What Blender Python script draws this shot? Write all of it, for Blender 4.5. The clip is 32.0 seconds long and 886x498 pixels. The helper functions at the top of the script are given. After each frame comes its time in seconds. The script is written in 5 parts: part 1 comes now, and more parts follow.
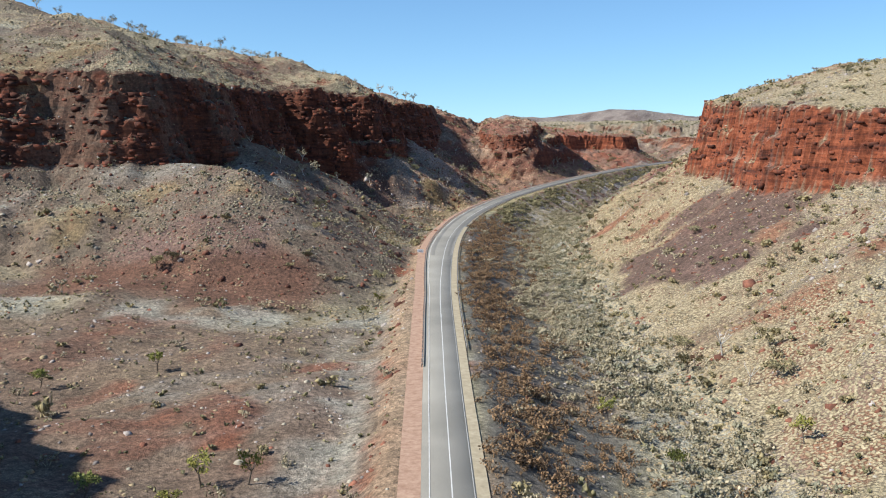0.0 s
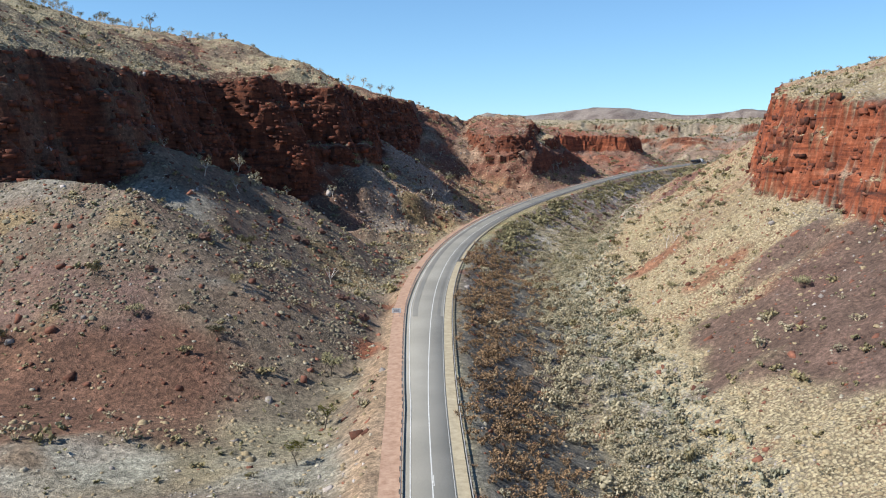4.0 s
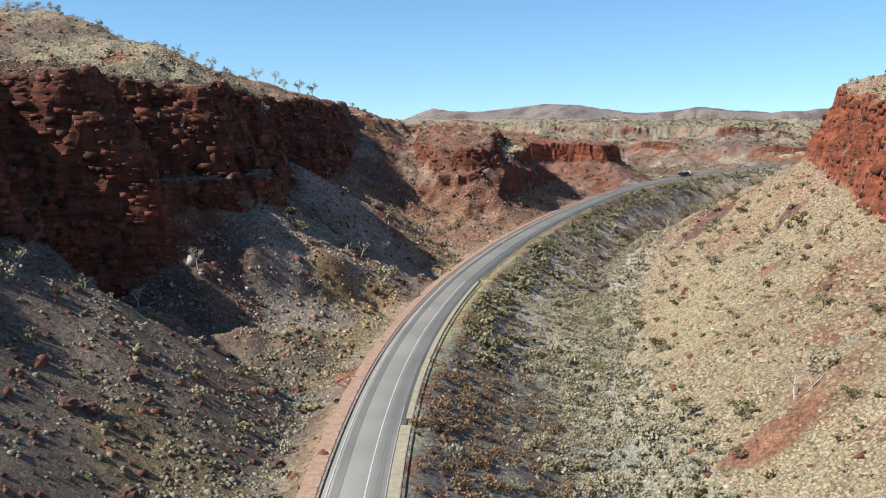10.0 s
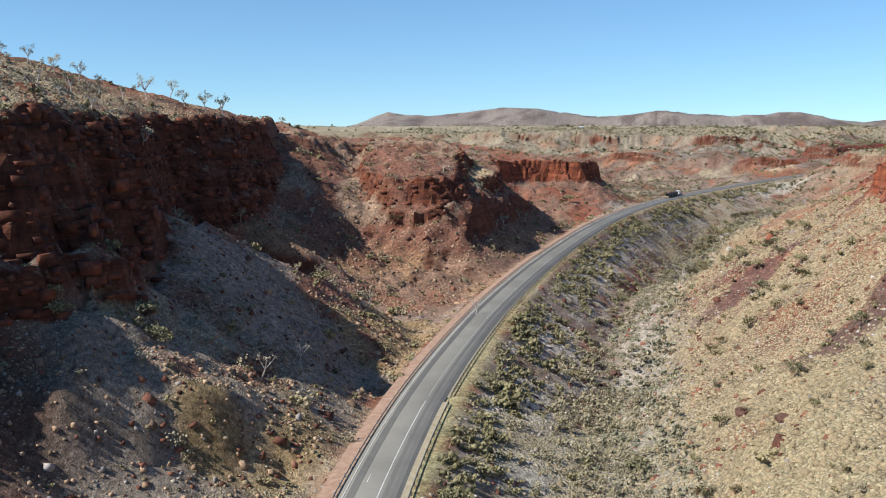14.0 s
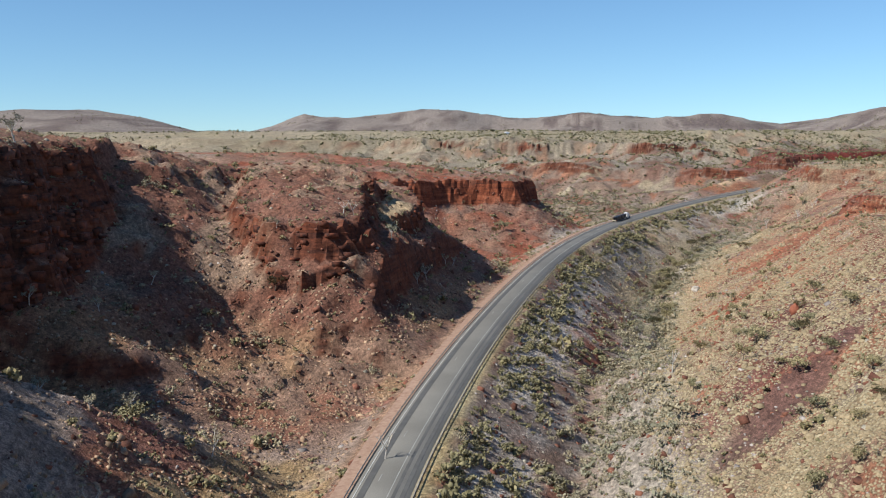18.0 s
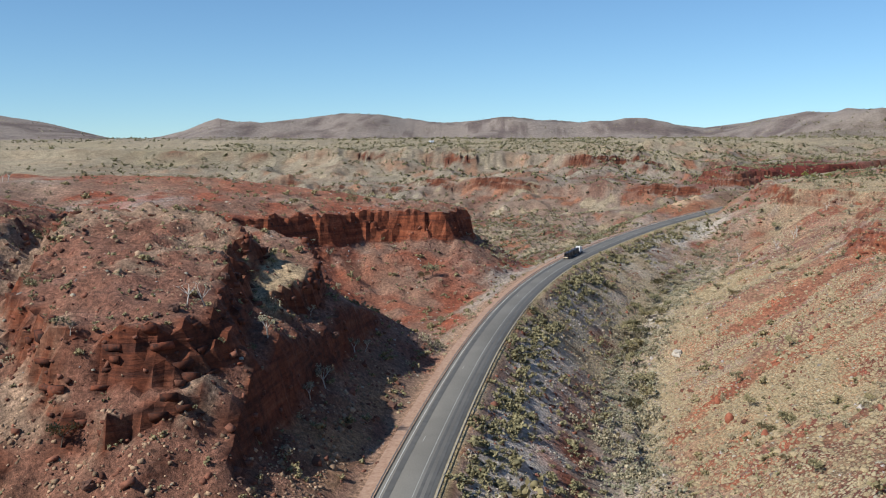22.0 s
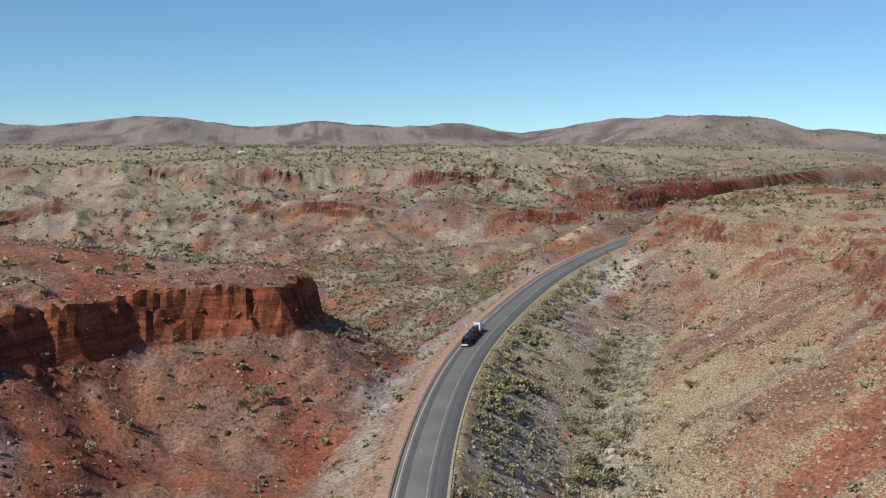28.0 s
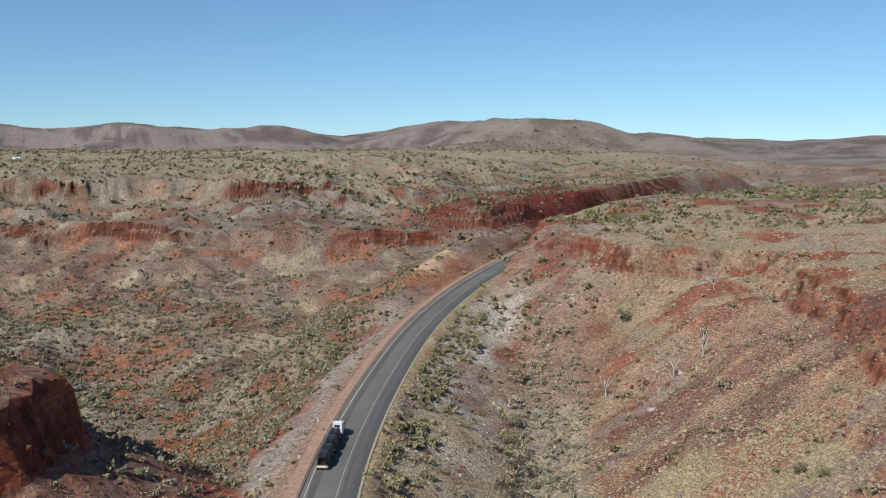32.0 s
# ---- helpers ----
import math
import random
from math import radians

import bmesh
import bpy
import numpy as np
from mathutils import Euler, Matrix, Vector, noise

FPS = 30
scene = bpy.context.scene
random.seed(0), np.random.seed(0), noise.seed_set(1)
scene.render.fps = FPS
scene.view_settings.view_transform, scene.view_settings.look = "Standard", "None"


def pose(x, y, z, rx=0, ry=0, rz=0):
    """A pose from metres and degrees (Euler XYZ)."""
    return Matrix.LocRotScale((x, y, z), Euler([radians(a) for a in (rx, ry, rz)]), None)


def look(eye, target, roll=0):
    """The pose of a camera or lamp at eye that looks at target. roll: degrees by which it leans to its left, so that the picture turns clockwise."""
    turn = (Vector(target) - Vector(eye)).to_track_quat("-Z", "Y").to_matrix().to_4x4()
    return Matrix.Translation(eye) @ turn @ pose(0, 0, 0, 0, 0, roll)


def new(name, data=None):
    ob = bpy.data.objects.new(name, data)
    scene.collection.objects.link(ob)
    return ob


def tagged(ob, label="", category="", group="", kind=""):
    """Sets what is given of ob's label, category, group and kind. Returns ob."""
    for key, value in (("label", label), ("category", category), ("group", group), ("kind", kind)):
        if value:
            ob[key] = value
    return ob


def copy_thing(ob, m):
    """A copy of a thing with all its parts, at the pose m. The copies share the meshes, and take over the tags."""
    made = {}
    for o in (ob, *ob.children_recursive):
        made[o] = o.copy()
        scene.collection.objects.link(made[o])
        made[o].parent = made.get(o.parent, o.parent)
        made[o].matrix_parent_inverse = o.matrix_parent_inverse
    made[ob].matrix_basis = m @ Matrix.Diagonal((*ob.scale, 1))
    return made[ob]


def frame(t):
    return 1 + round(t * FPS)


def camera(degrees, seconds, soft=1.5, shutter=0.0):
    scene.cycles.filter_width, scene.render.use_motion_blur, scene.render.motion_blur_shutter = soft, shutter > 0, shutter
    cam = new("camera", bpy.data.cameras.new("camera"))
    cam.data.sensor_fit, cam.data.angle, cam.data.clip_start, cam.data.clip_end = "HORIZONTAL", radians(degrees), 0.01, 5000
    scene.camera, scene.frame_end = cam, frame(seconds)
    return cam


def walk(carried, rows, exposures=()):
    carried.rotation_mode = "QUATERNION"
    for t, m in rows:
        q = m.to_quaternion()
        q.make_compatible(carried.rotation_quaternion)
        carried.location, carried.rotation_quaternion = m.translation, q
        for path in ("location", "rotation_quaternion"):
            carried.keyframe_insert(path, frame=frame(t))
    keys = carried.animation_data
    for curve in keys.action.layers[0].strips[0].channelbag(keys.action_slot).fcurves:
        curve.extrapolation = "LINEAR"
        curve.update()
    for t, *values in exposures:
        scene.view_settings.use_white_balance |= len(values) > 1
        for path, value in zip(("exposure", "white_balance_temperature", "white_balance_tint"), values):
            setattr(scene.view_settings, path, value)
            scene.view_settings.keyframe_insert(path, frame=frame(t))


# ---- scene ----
# camera: seconds, place, pitch, roll, yaw
cam = camera(52.0, 32.0, soft=1.05)
FLIGHT = [
    (0, -0.00, 0.00, 56.00, -6.908, -0.324, 0.000),
    (1, -0.70, 28.40, 56.03, -6.911, -0.313, -0.234),
    (2, -1.26, 56.32, 56.23, -6.940, -0.269, -0.748),
    (3, -1.73, 82.87, 56.99, -6.999, -0.206, -0.894),
    (3.5, -1.83, 95.89, 57.61, -7.024, -0.162, -1.093),
    (5.5, -1.88, 146.51, 60.18, -7.180, 0.014, -2.128),
    (6, -1.69, 159.00, 60.91, -7.217, 0.050, -2.495),
    (7, -0.81, 183.89, 62.49, -7.261, 0.113, -3.133),
    (8, 0.48, 208.88, 64.35, -7.345, 0.249, -3.601),
    (9, 2.15, 234.02, 66.36, -7.371, 0.265, -4.284),
    (10, 4.35, 259.67, 68.31, -7.412, 0.224, -4.796),
    (11, 6.62, 285.13, 70.60, -7.440, 0.189, -5.244),
    (12, 9.04, 310.64, 72.80, -7.390, 0.136, -5.899),
    (13, 11.72, 336.97, 75.17, -7.321, 0.150, -6.724),
    (14, 15.00, 363.35, 77.53, -7.286, 0.116, -7.537),
    (14.5, 16.98, 376.36, 78.63, -7.323, 0.070, -7.949),
    (16.5, 26.45, 427.53, 82.70, -7.289, -0.109, -10.447),
    (17, 29.09, 440.00, 83.79, -7.269, -0.103, -10.993),
    (18, 35.30, 464.78, 86.14, -7.281, -0.051, -12.489),
    (19, 42.02, 490.28, 88.41, -7.289, -0.030, -13.580),
    (20, 48.59, 515.81, 90.41, -7.262, -0.130, -14.698),
    (21, 55.37, 541.04, 92.41, -7.207, -0.099, -16.063),
    (22, 62.64, 566.77, 94.41, -7.133, -0.164, -17.322),
    (23, 70.75, 592.71, 96.50, -7.081, -0.101, -19.191),
    (24, 78.88, 618.59, 98.27, -7.037, -0.061, -20.626),
    (24.5, 82.60, 631.87, 98.99, -7.024, -0.073, -21.267),
    (26.5, 95.36, 686.25, 101.24, -7.008, 0.010, -25.657),
    (27, 98.77, 699.99, 101.58, -6.995, -0.043, -27.027),
    (28, 105.44, 727.62, 101.76, -6.966, -0.044, -29.338),
    (29, 113.75, 754.67, 101.81, -6.914, -0.063, -32.382),
    (30, 125.37, 780.23, 101.84, -6.869, 0.005, -35.292),
    (31, 139.67, 803.54, 102.00, -6.813, 0.002, -38.405),
    (32, 155.40, 825.74, 102.15, -6.776, 0.009, -40.738),
]
PATH = [(t, pose(x, y, z, 90 + pitch, 0, yaw) @ pose(0, 0, 0, 0, 0, roll)) for t, x, y, z, pitch, roll, yaw in FLIGHT]
walk(cam, PATH, [(0.0, 0.62, 6150, 9), (6.0, 0.62, 6150, 9), (13.0, 0.52, 6150, 9), (19.0, 0.29, 6150, 9), (24.0, 0.21, 6150, 9), (32.0, 0.03, 6150, 9)])

# ---- world and sun ----
SUN_FROM = Vector((-0.965, -0.26, 0.0)).normalized()
SUN_ELEV = radians(42.0)
world = bpy.data.worlds.new("world")
scene.world = world
world.use_nodes = True
wn = world.node_tree
sky = wn.nodes.new("ShaderNodeTexSky")
sky.sky_type, sky.sun_disc = "NISHITA", False
sky.sun_elevation = SUN_ELEV
sky.sun_rotation = math.atan2(SUN_FROM.x, SUN_FROM.y)
sky.altitude = 600
sky.air_density, sky.dust_density, sky.ozone_density = 1.0, 0.0, 4.0
wn.nodes["Background"].inputs["Strength"].default_value = 0.101
lookup = wn.nodes.new("ShaderNodeTexCoord")
raised = wn.nodes.new("ShaderNodeMapping")
raised.inputs["Location"].default_value = (0, 0, 0.045)
wn.links.new(lookup.outputs["Generated"], raised.inputs[0])
wn.links.new(raised.outputs[0], sky.inputs[0])
tone = wn.nodes.new("ShaderNodeMix")
tone.data_type, tone.blend_type = "RGBA", "MULTIPLY"
tone.inputs[0].default_value = 1.0
tone.inputs[7].default_value = (0.86, 0.99, 1.015, 1)
wn.links.new(sky.outputs[0], tone.inputs[6])
wn.links.new(tone.outputs[2], wn.nodes["Background"].inputs["Color"])
sun = new("sun", bpy.data.lights.new("sun", "SUN"))
sun.data.energy, sun.data.angle, sun.data.color = 5.0, radians(0.53), (1.0, 0.94, 0.86)
sun_dir = Vector((SUN_FROM.x * math.cos(SUN_ELEV), SUN_FROM.y * math.cos(SUN_ELEV), math.sin(SUN_ELEV)))
sun.matrix_world = look(sun_dir * 500, (0, 0, 0))

# ---- noise on arrays ----
def lattice(ix, iy, seed):
    h = (ix * 374761393 + iy * 668265263 + seed * 974634761) & 0xFFFFFFFF
    h = ((h ^ (h >> 13)) * 1274126177) & 0xFFFFFFFF
    return ((h ^ (h >> 16)) & 0xFFFF) / 65535.0


def vnoise(x, y, seed=0):
    ix, iy = np.floor(x).astype(np.int64), np.floor(y).astype(np.int64)
    fx, fy = x - ix, y - iy
    fx, fy = fx * fx * (3 - 2 * fx), fy * fy * (3 - 2 * fy)
    a, b = lattice(ix, iy, seed), lattice(ix + 1, iy, seed)
    c, d = lattice(ix, iy + 1, seed), lattice(ix + 1, iy + 1, seed)
    return (a + (b - a) * fx) * (1 - fy) + (c + (d - c) * fx) * fy - 0.5


def fbm(x, y, octaves=4, seed=0):
    out, amp = 0.0, 1.0
    for k in range(octaves):
        out = out + amp * vnoise(x * 2 ** k + 17.3 * k, y * 2 ** k - 9.1 * k, seed + k)
        amp *= 0.5
    return out


def smooth(a, b, x):
    t = np.clip((x - a) / (b - a), 0, 1)
    return t * t * (3 - 2 * t)


def smax(a, b, k):
    h = np.clip(0.5 + 0.5 * (a - b) / k, 0, 1)
    return b + (a - b) * h + k * h * (1 - h)


def smin(a, b, k):
    return -smax(-a, -b, k)


# ---- the road's line: x, y, height ----
ROAD = [(4, -160, 3), (2, -60, 5), (1.0, 80, 8), (-0.6, 188, 9.8), (-1.2, 282, 12), (2.4, 375, 14.6),
        (13, 462, 16.2), (32.6, 544.5, 18.2), (59, 622, 20.3), (89.7, 697, 22.5), (123.5, 769.5, 24.7), (160.5, 840.5, 26.9),
        (202.7, 910, 29), (251, 973.5, 31.1), (308.5, 1031.5, 33.6), (373, 1085.5, 36.6), (448, 1133, 40.5), (530, 1172, 43.4),
        (640, 1205, 42), (800, 1235, 38), (1000, 1255, 35)]


def catmull(points, per):
    p = np.array(points, float)
    p = np.vstack([2 * p[0] - p[1], p, 2 * p[-1] - p[-2]])
    out = []
    for i in range(1, len(p) - 2):
        for k in range(per):
            t = k / per
            out.append(0.5 * (2 * p[i] + (p[i + 1] - p[i - 1]) * t + (2 * p[i - 1] - 5 * p[i] + 4 * p[i + 1] - p[i + 2]) * t * t
                              + (3 * p[i] - p[i - 1] - 3 * p[i + 1] + p[i + 2]) * t ** 3))
    return np.array(out + [p[-2]])


LINE = catmull(ROAD, 24)
LINE_S = np.concatenate([[0], np.cumsum(np.linalg.norm(np.diff(LINE[:, :2], axis=0), axis=1))])


def along(x, y):
    """For places: the length along the road, the offset to its right, and the road's height there."""
    x, y = np.asarray(x, float).ravel(), np.asarray(y, float).ravel()
    coarse = LINE[::8]
    best = np.empty(len(x), int)
    for a in range(0, len(x), 20000):
        d = (x[a:a + 20000, None] - coarse[None, :, 0]) ** 2 + (y[a:a + 20000, None] - coarse[None, :, 1]) ** 2
        best[a:a + 20000] = d.argmin(1) * 8
    bd = np.full(len(x), 1e18)
    bs, bn, bz = np.zeros(len(x)), np.zeros(len(x)), np.zeros(len(x))
    for k in range(-9, 9):
        i = np.clip(best + k, 0, len(LINE) - 2)
        p, q = LINE[i], LINE[i + 1]
        ex, ey = q[:, 0] - p[:, 0], q[:, 1] - p[:, 1]
        l2 = ex * ex + ey * ey
        t = np.clip(((x - p[:, 0]) * ex + (y - p[:, 1]) * ey) / l2, 0, 1)
        dx, dy = x - p[:, 0] - t * ex, y - p[:, 1] - t * ey
        d = dx * dx + dy * dy
        m = d < bd
        bd = np.where(m, d, bd)
        sign = np.where(ex * dy - ey * dx > 0, -1.0, 1.0)
        bs = np.where(m, LINE_S[i] + t * np.sqrt(l2), bs)
        bn = np.where(m, np.sqrt(d) * sign, bn)
        bz = np.where(m, p[:, 2] + t * (q[:, 2] - p[:, 2]), bz)
    return bs, bn, bz


def outline_distance(x, y, outline):
    """Signed distance to a closed outline, positive inside."""
    p = np.array(outline, float)
    d = np.full(x.shape, 1e18)
    inside = np.zeros(x.shape, bool)
    for a, b in zip(p, np.roll(p, -1, 0)):
        e = b - a
        t = np.clip(((x - a[0]) * e[0] + (y - a[1]) * e[1]) / (e @ e), 0, 1)
        d = np.minimum(d, (x - a[0] - t * e[0]) ** 2 + (y - a[1] - t * e[1]) ** 2)
        cross = ((a[1] > y) != (b[1] > y)) & (x < (b[0] - a[0]) * (y - a[1]) / (b[1] - a[1] + 1e-12) + a[0])
        inside ^= cross
    return np.where(inside, 1, -1) * np.sqrt(d)


# ---- mesas: outline of the cliff's top edge; rim plane (height, x, y, slopes); cliff height and width, ledges; talus; rise behind ----
MESAS = [
    dict(outline=[(-420, 250), (-200, 345), (-150, 366), (-128, 362), (-113, 372), (-104, 400), (-102, 430), (-99, 445), (-92, 478), (-84, 490), (-92, 495), (-88, 503), (-75, 508), (-67, 514), (-87, 520), (-85, 530), (-63, 537),
                  (-44, 541), (-38, 556), (-40, 575), (-38, 589), (-46, 602), (-54, 622), (-52, 650), (-38, 682), (-25, 706), (-14, 760), (-6, 790), (-60, 830), (-420, 830)],
         rim=(82, -60, 450, 0.0, 0.0), cliff=36, wide=19, tiers=4, ledge=0.4, wave=5, talus=0.62, rise=0.40, cap=60, more=0.25, crag=5, level=(700, 790)),
    dict(outline=[(-420, 690), (-80, 730), (-20, 770), (8, 794), (20, 812), (34, 850), (34, 886), (10, 915), (-50, 935), (-420, 960)],
         rim=(68, 60, 800, -0.1, 0.0), cliff=5, wide=8, tiers=2, talus=0.50, rise=0.2, cap=24, more=0.01, crag=4),
    dict(outline=[(34, 772), (44, 750), (60, 747), (70, 754), (76, 770), (78, 794), (82, 815), (70, 834), (40, 838)],
         rim=(58, 60, 750, 0.0, 0.19), cliff=9, wide=6, tiers=2, talus=0.60, rise=0.06, cap=20, more=0.0, crag=2),
    dict(outline=[(26, 772), (38, 742), (52, 734), (66, 737), (73, 747), (82, 774), (88, 787), (99, 801), (104, 815), (101, 838), (80, 862), (46, 850)],
         rim=(46, 60, 740, 0.0, 0.19), cliff=25, wide=4, tiers=2, talus=0.8, rise=0.12, cap=30, more=0.0, crag=2),
    dict(outline=[(-420, 925), (60, 935), (100, 956), (124, 976), (150, 989), (178, 987), (198, 985), (211, 1006), (196, 1060), (172, 1100),
                  (130, 1170), (40, 1225), (-100, 1290), (-420, 1330)],
         rim=(58, 150, 1000, -0.02, 0.0), cliff=13, wide=5, tiers=3, talus=0.56, rise=0.16, cap=80, more=0.0, crag=4),
    dict(outline=[(430, 120), (200, 215), (144, 290), (130, 330), (123, 370), (122, 400), (130, 432), (142, 462), (154, 500), (178, 550), (192, 590), (198, 622),
                  (225, 668), (340, 700), (700, 640), (700, 100)],
         rim=(71, 125, 400, 0.02, 0.066), cliff=29, wide=11, tiers=3, talus=0.64, rise=0.22, cap=200, more=0.05, crag=4),
    dict(outline=[(506, 1160), (474, 1112), (456, 1074), (448, 1052), (466, 1030), (482, 1008), (462, 988), (432, 962), (398, 925), (346, 872), (380, 820), (600, 760), (1300, 860), (1300, 1180), (600, 1190)],
         rim=(59, 450, 1000, 0.008, 0.025), cliff=9, wide=12, tiers=3, talus=0.46, rise=0.02, crag=4),
    dict(outline=[(590, 1208), (500, 1212), (446, 1238), (404, 1286), (330, 1350), (200, 1460), (0, 1540), (-600, 1600), (-600, 3000), (1500, 3000), (1500, 1290)],
         rim=(53, 430, 1286, 0.0, 0.0), cliff=7, wide=9, tiers=2, talus=0.36, rise=0.10, crag=5),
    dict(outline=[(760, 1300), (640, 1330), (540, 1330), (470, 1376), (424, 1470), (300, 1540), (0, 1700), (-600, 1800), (-600, 3200), (1700, 3200), (1700, 1270)],
         rim=(76, 405, 1430, -0.03, 0.0), cliff=9, wide=10, tiers=2, talus=0.24, rise=0.002, crag=7),
    dict(outline=[(-420, -60), (-126, 10), (-113, 82), (-117, 99), (-136, 120), (-162, 150), (-230, 215), (-420, 240)],
         rim=(77, -140, 108, 0.0, 0.0), cliff=30, wide=12, tiers=3, talus=1.1, rise=0.02, crag=1.5, wave=1),
    dict(outline=[(512, 1205), (560, 1222), (650, 1240), (780, 1276), (900, 1290), (720, 1340), (560, 1300), (515, 1245)],
         rim=(66, 560, 1240, 0.03, 0.0), cliff=10, wide=12, tiers=2, talus=0.35, rise=0.12, crag=4),
]
# side gullies: line, width, depth
GULLIES = [([(-78, 488), (-52, 489), (-28, 496), (-8, 506), (6, 514)], 20, 24), ([(-30, 572), (-8, 582), (12, 588), (26, 584)], 17, 18),
           ([(-96, 372), (-66, 360), (-40, 353), (-14, 356)], 20, 24), ([(-30, 668), (6, 672), (40, 676)], 16, 9),
           ([(24, 742), (50, 716), (76, 702)], 14, 4), ([(60, 905), (110, 880), (138, 868)], 16, 8)]
# talus spurs: line with heights, fall to either side
SPURS = [([(-106, 350, 47), (-84, 341, 46.5), (-72, 335, 45.5), (-46, 334, 27), (-22, 328, 11)], 0.56),
         ([(-88, 402, 57), (-64, 430, 45), (-50, 443, 36), (-30, 458, 16.5), (-19, 463, 9.5)], 0.64),
         ([(-48, 526, 50), (-33, 531, 39), (-16, 537, 32.5), (1, 548, 20.5), (11, 554, 15)], 0.68),
         ([(-24, 600, 57), (5, 622, 38), (25, 626, 26), (43, 620, 15)], 0.66), ([(-18, 628, 52), (14, 640, 33), (35, 646, 17), (45, 647, 13)], 0.66),
         ([(376, 1112, 41), (410, 1138, 45), (450, 1164, 49), (535, 1194, 53)], 0.5)]
# far hills: bearing clockwise from ahead in degrees, height over the plain
HILLS = [(-60, 40), (-20, 76), (-9.5, 95), (-7, 73), (-2, 0), (0.5, 30), (3, 79), (5.5, 60), (10.5, 100), (13, 93), (15.5, 75), (18, 66), (20.5, 82), (25.5, 57), (28, 72), (30.5, 65), (33, 43), (35.5, 76), (38, 118), (40.5, 128), (45.5, 106), (48, 66), (50.5, 76), (53, 49), (55.5, 44), (58, 32), (60.5, 40), (100, 50)]


def terrain(x, y):
    shape = x.shape
    x, y = x.ravel(), y.ravel()
    s, n, rz = along(x, y)
    big = fbm(x / 90, y / 90, 4, 11)
    mid = fbm(x / 24, y / 24, 4, 31)
    rill = np.abs(fbm(x / 34, y / 34, 3, 37))
    fine = fbm(x / 5, y / 5, 3, 51)
    block2 = lattice(np.floor(x / 2.6 + fine).astype(np.int64), np.floor(y / 2.6 - fine).astype(np.int64), 9) - 0.5
    block = lattice(np.floor(x / 5 + mid * 2).astype(np.int64), np.floor(y / 5 + big * 2).astype(np.int64), 5) - 0.5
    ry = np.interp(s, LINE_S, LINE[:, 1])
    # the valley: slopes beside the road, creek to its right
    ldep = np.interp(ry, [0, 330, 480, 530, 580, 780, 850, 930, 1000, 1050, 1100, 1140, 1170], [5, 4, 4, 4, 5, 5, 5, 8, 18, 34, 34, 16, 3])
    lwid = np.interp(ry, [0, 480, 850, 1000, 1050, 1100, 1160], [20, 18, 24, 50, 80, 74, 50])
    left = rz - 0.6 - ldep * smooth(6, lwid, -n) + 0.05 * np.maximum(-n - lwid, 0)
    depth = np.interp(ry, [0, 200, 290, 450, 550, 650, 750, 840, 900, 970, 1030, 1090, 1150], [8, 11, 12, 11.5, 14, 17, 22, 26, 27, 26, 18, 8, 1])
    wide = np.interp(ry, [0, 200, 300, 450, 600, 700, 1000, 1150], [30, 32, 33, 36, 40, 45, 47, 34])
    start = np.interp(ry, [0, 300, 450, 550, 650, 750, 800, 900, 970, 1150], [50, 52, 49, 51, 54, 54, 58, 58, 60, 62])
    bed = start - wide
    right = rz - 0.6 - depth * (0.45 * smooth(6, wide, n) + 0.55 * np.clip((n - 6) / (wide - 6), 0, 1)) + np.interp(ry, [300, 430, 560], [0.50, 0.60, 0.56]) * np.maximum(n - start, 0)
    right = smin(right, np.interp(ry, [0, 600, 760, 900, 1000, 1150], [84, 72, 54, 47, 44, 50]) + big * 4, 8)
    off = smooth(9, 30, np.abs(n))
    rib = np.abs(vnoise((s - 0.45 * n) / 34, n / 160, 61)) + 0.4 * np.abs(vnoise((s - 0.45 * n) / 13, n / 90, 63))
    right = right - (rib * 9 - 2.5) * smooth(56, 84, n)
    chan = n - wide - 0.45 * bed - 5 * vnoise(s / 40, s * 0, 65)
    right = right - 2.6 * smooth(-2.6, -1.4, chan) * (1 - smooth(2.0, 6.0, chan)) * smooth(640, 760, ry) * (1 - smooth(1000, 1060, ry))
    base = np.where(n < 0, left, right) + off * (big * 5 + mid * 2.2 - rill * 2.0)
    base = smin(base, 66 + big * 4, 10)
    z, cliffy = base, np.zeros_like(base)
    for k, m in enumerate(MESAS):
        c = m["crag"]
        d = outline_distance(x, y, m["outline"]) + fbm(x / 34, y / 34, 4, 71 + k) * c * 2.0 + fbm(x / 9, y / 9, 3, 171 + k) * c * 0.55 + block * c * 0.32 + block2 * c * 0.16
        h, ox, oy, gx, gy = m["rim"]
        rim = h + gx * np.clip(x - ox, -95, 900) + gy * (y - oy) + big * m.get("wave", 3)
        foot = rim - m["cliff"]
        t = np.clip((d + m["wide"]) / m["wide"], 0, 1)
        t = np.clip(t * m["tiers"] + fbm(x / 16, y / 16, 3, 271 + k) * 1.1 * np.minimum(4 * t * (1 - t), 1), 0, m["tiers"])
        tk = np.floor(t)
        tf = t - tk
        ledge = m.get("ledge", 0.22)
        lift = np.minimum((tk + ledge * tf + (1 - ledge) * smooth(0.0, 0.34, tf)) / m["tiers"], 1)
        tal = foot + m["talus"] * np.minimum(d + m["wide"], 0) + (mid * 3.2 - rill * 5) * smooth(0, 14, -d - m["wide"]) * (0.25 + 0.75 * smooth(14, 60, np.abs(n)))
        cap = m.get("cap", 330)
        reach = np.minimum(d, cap) + m.get("more", 0) / m["rise"] * np.clip(d - cap, 0, 300)
        if "level" in m:
            reach = reach * (1 - 0.9 * smooth(*m["level"], y))
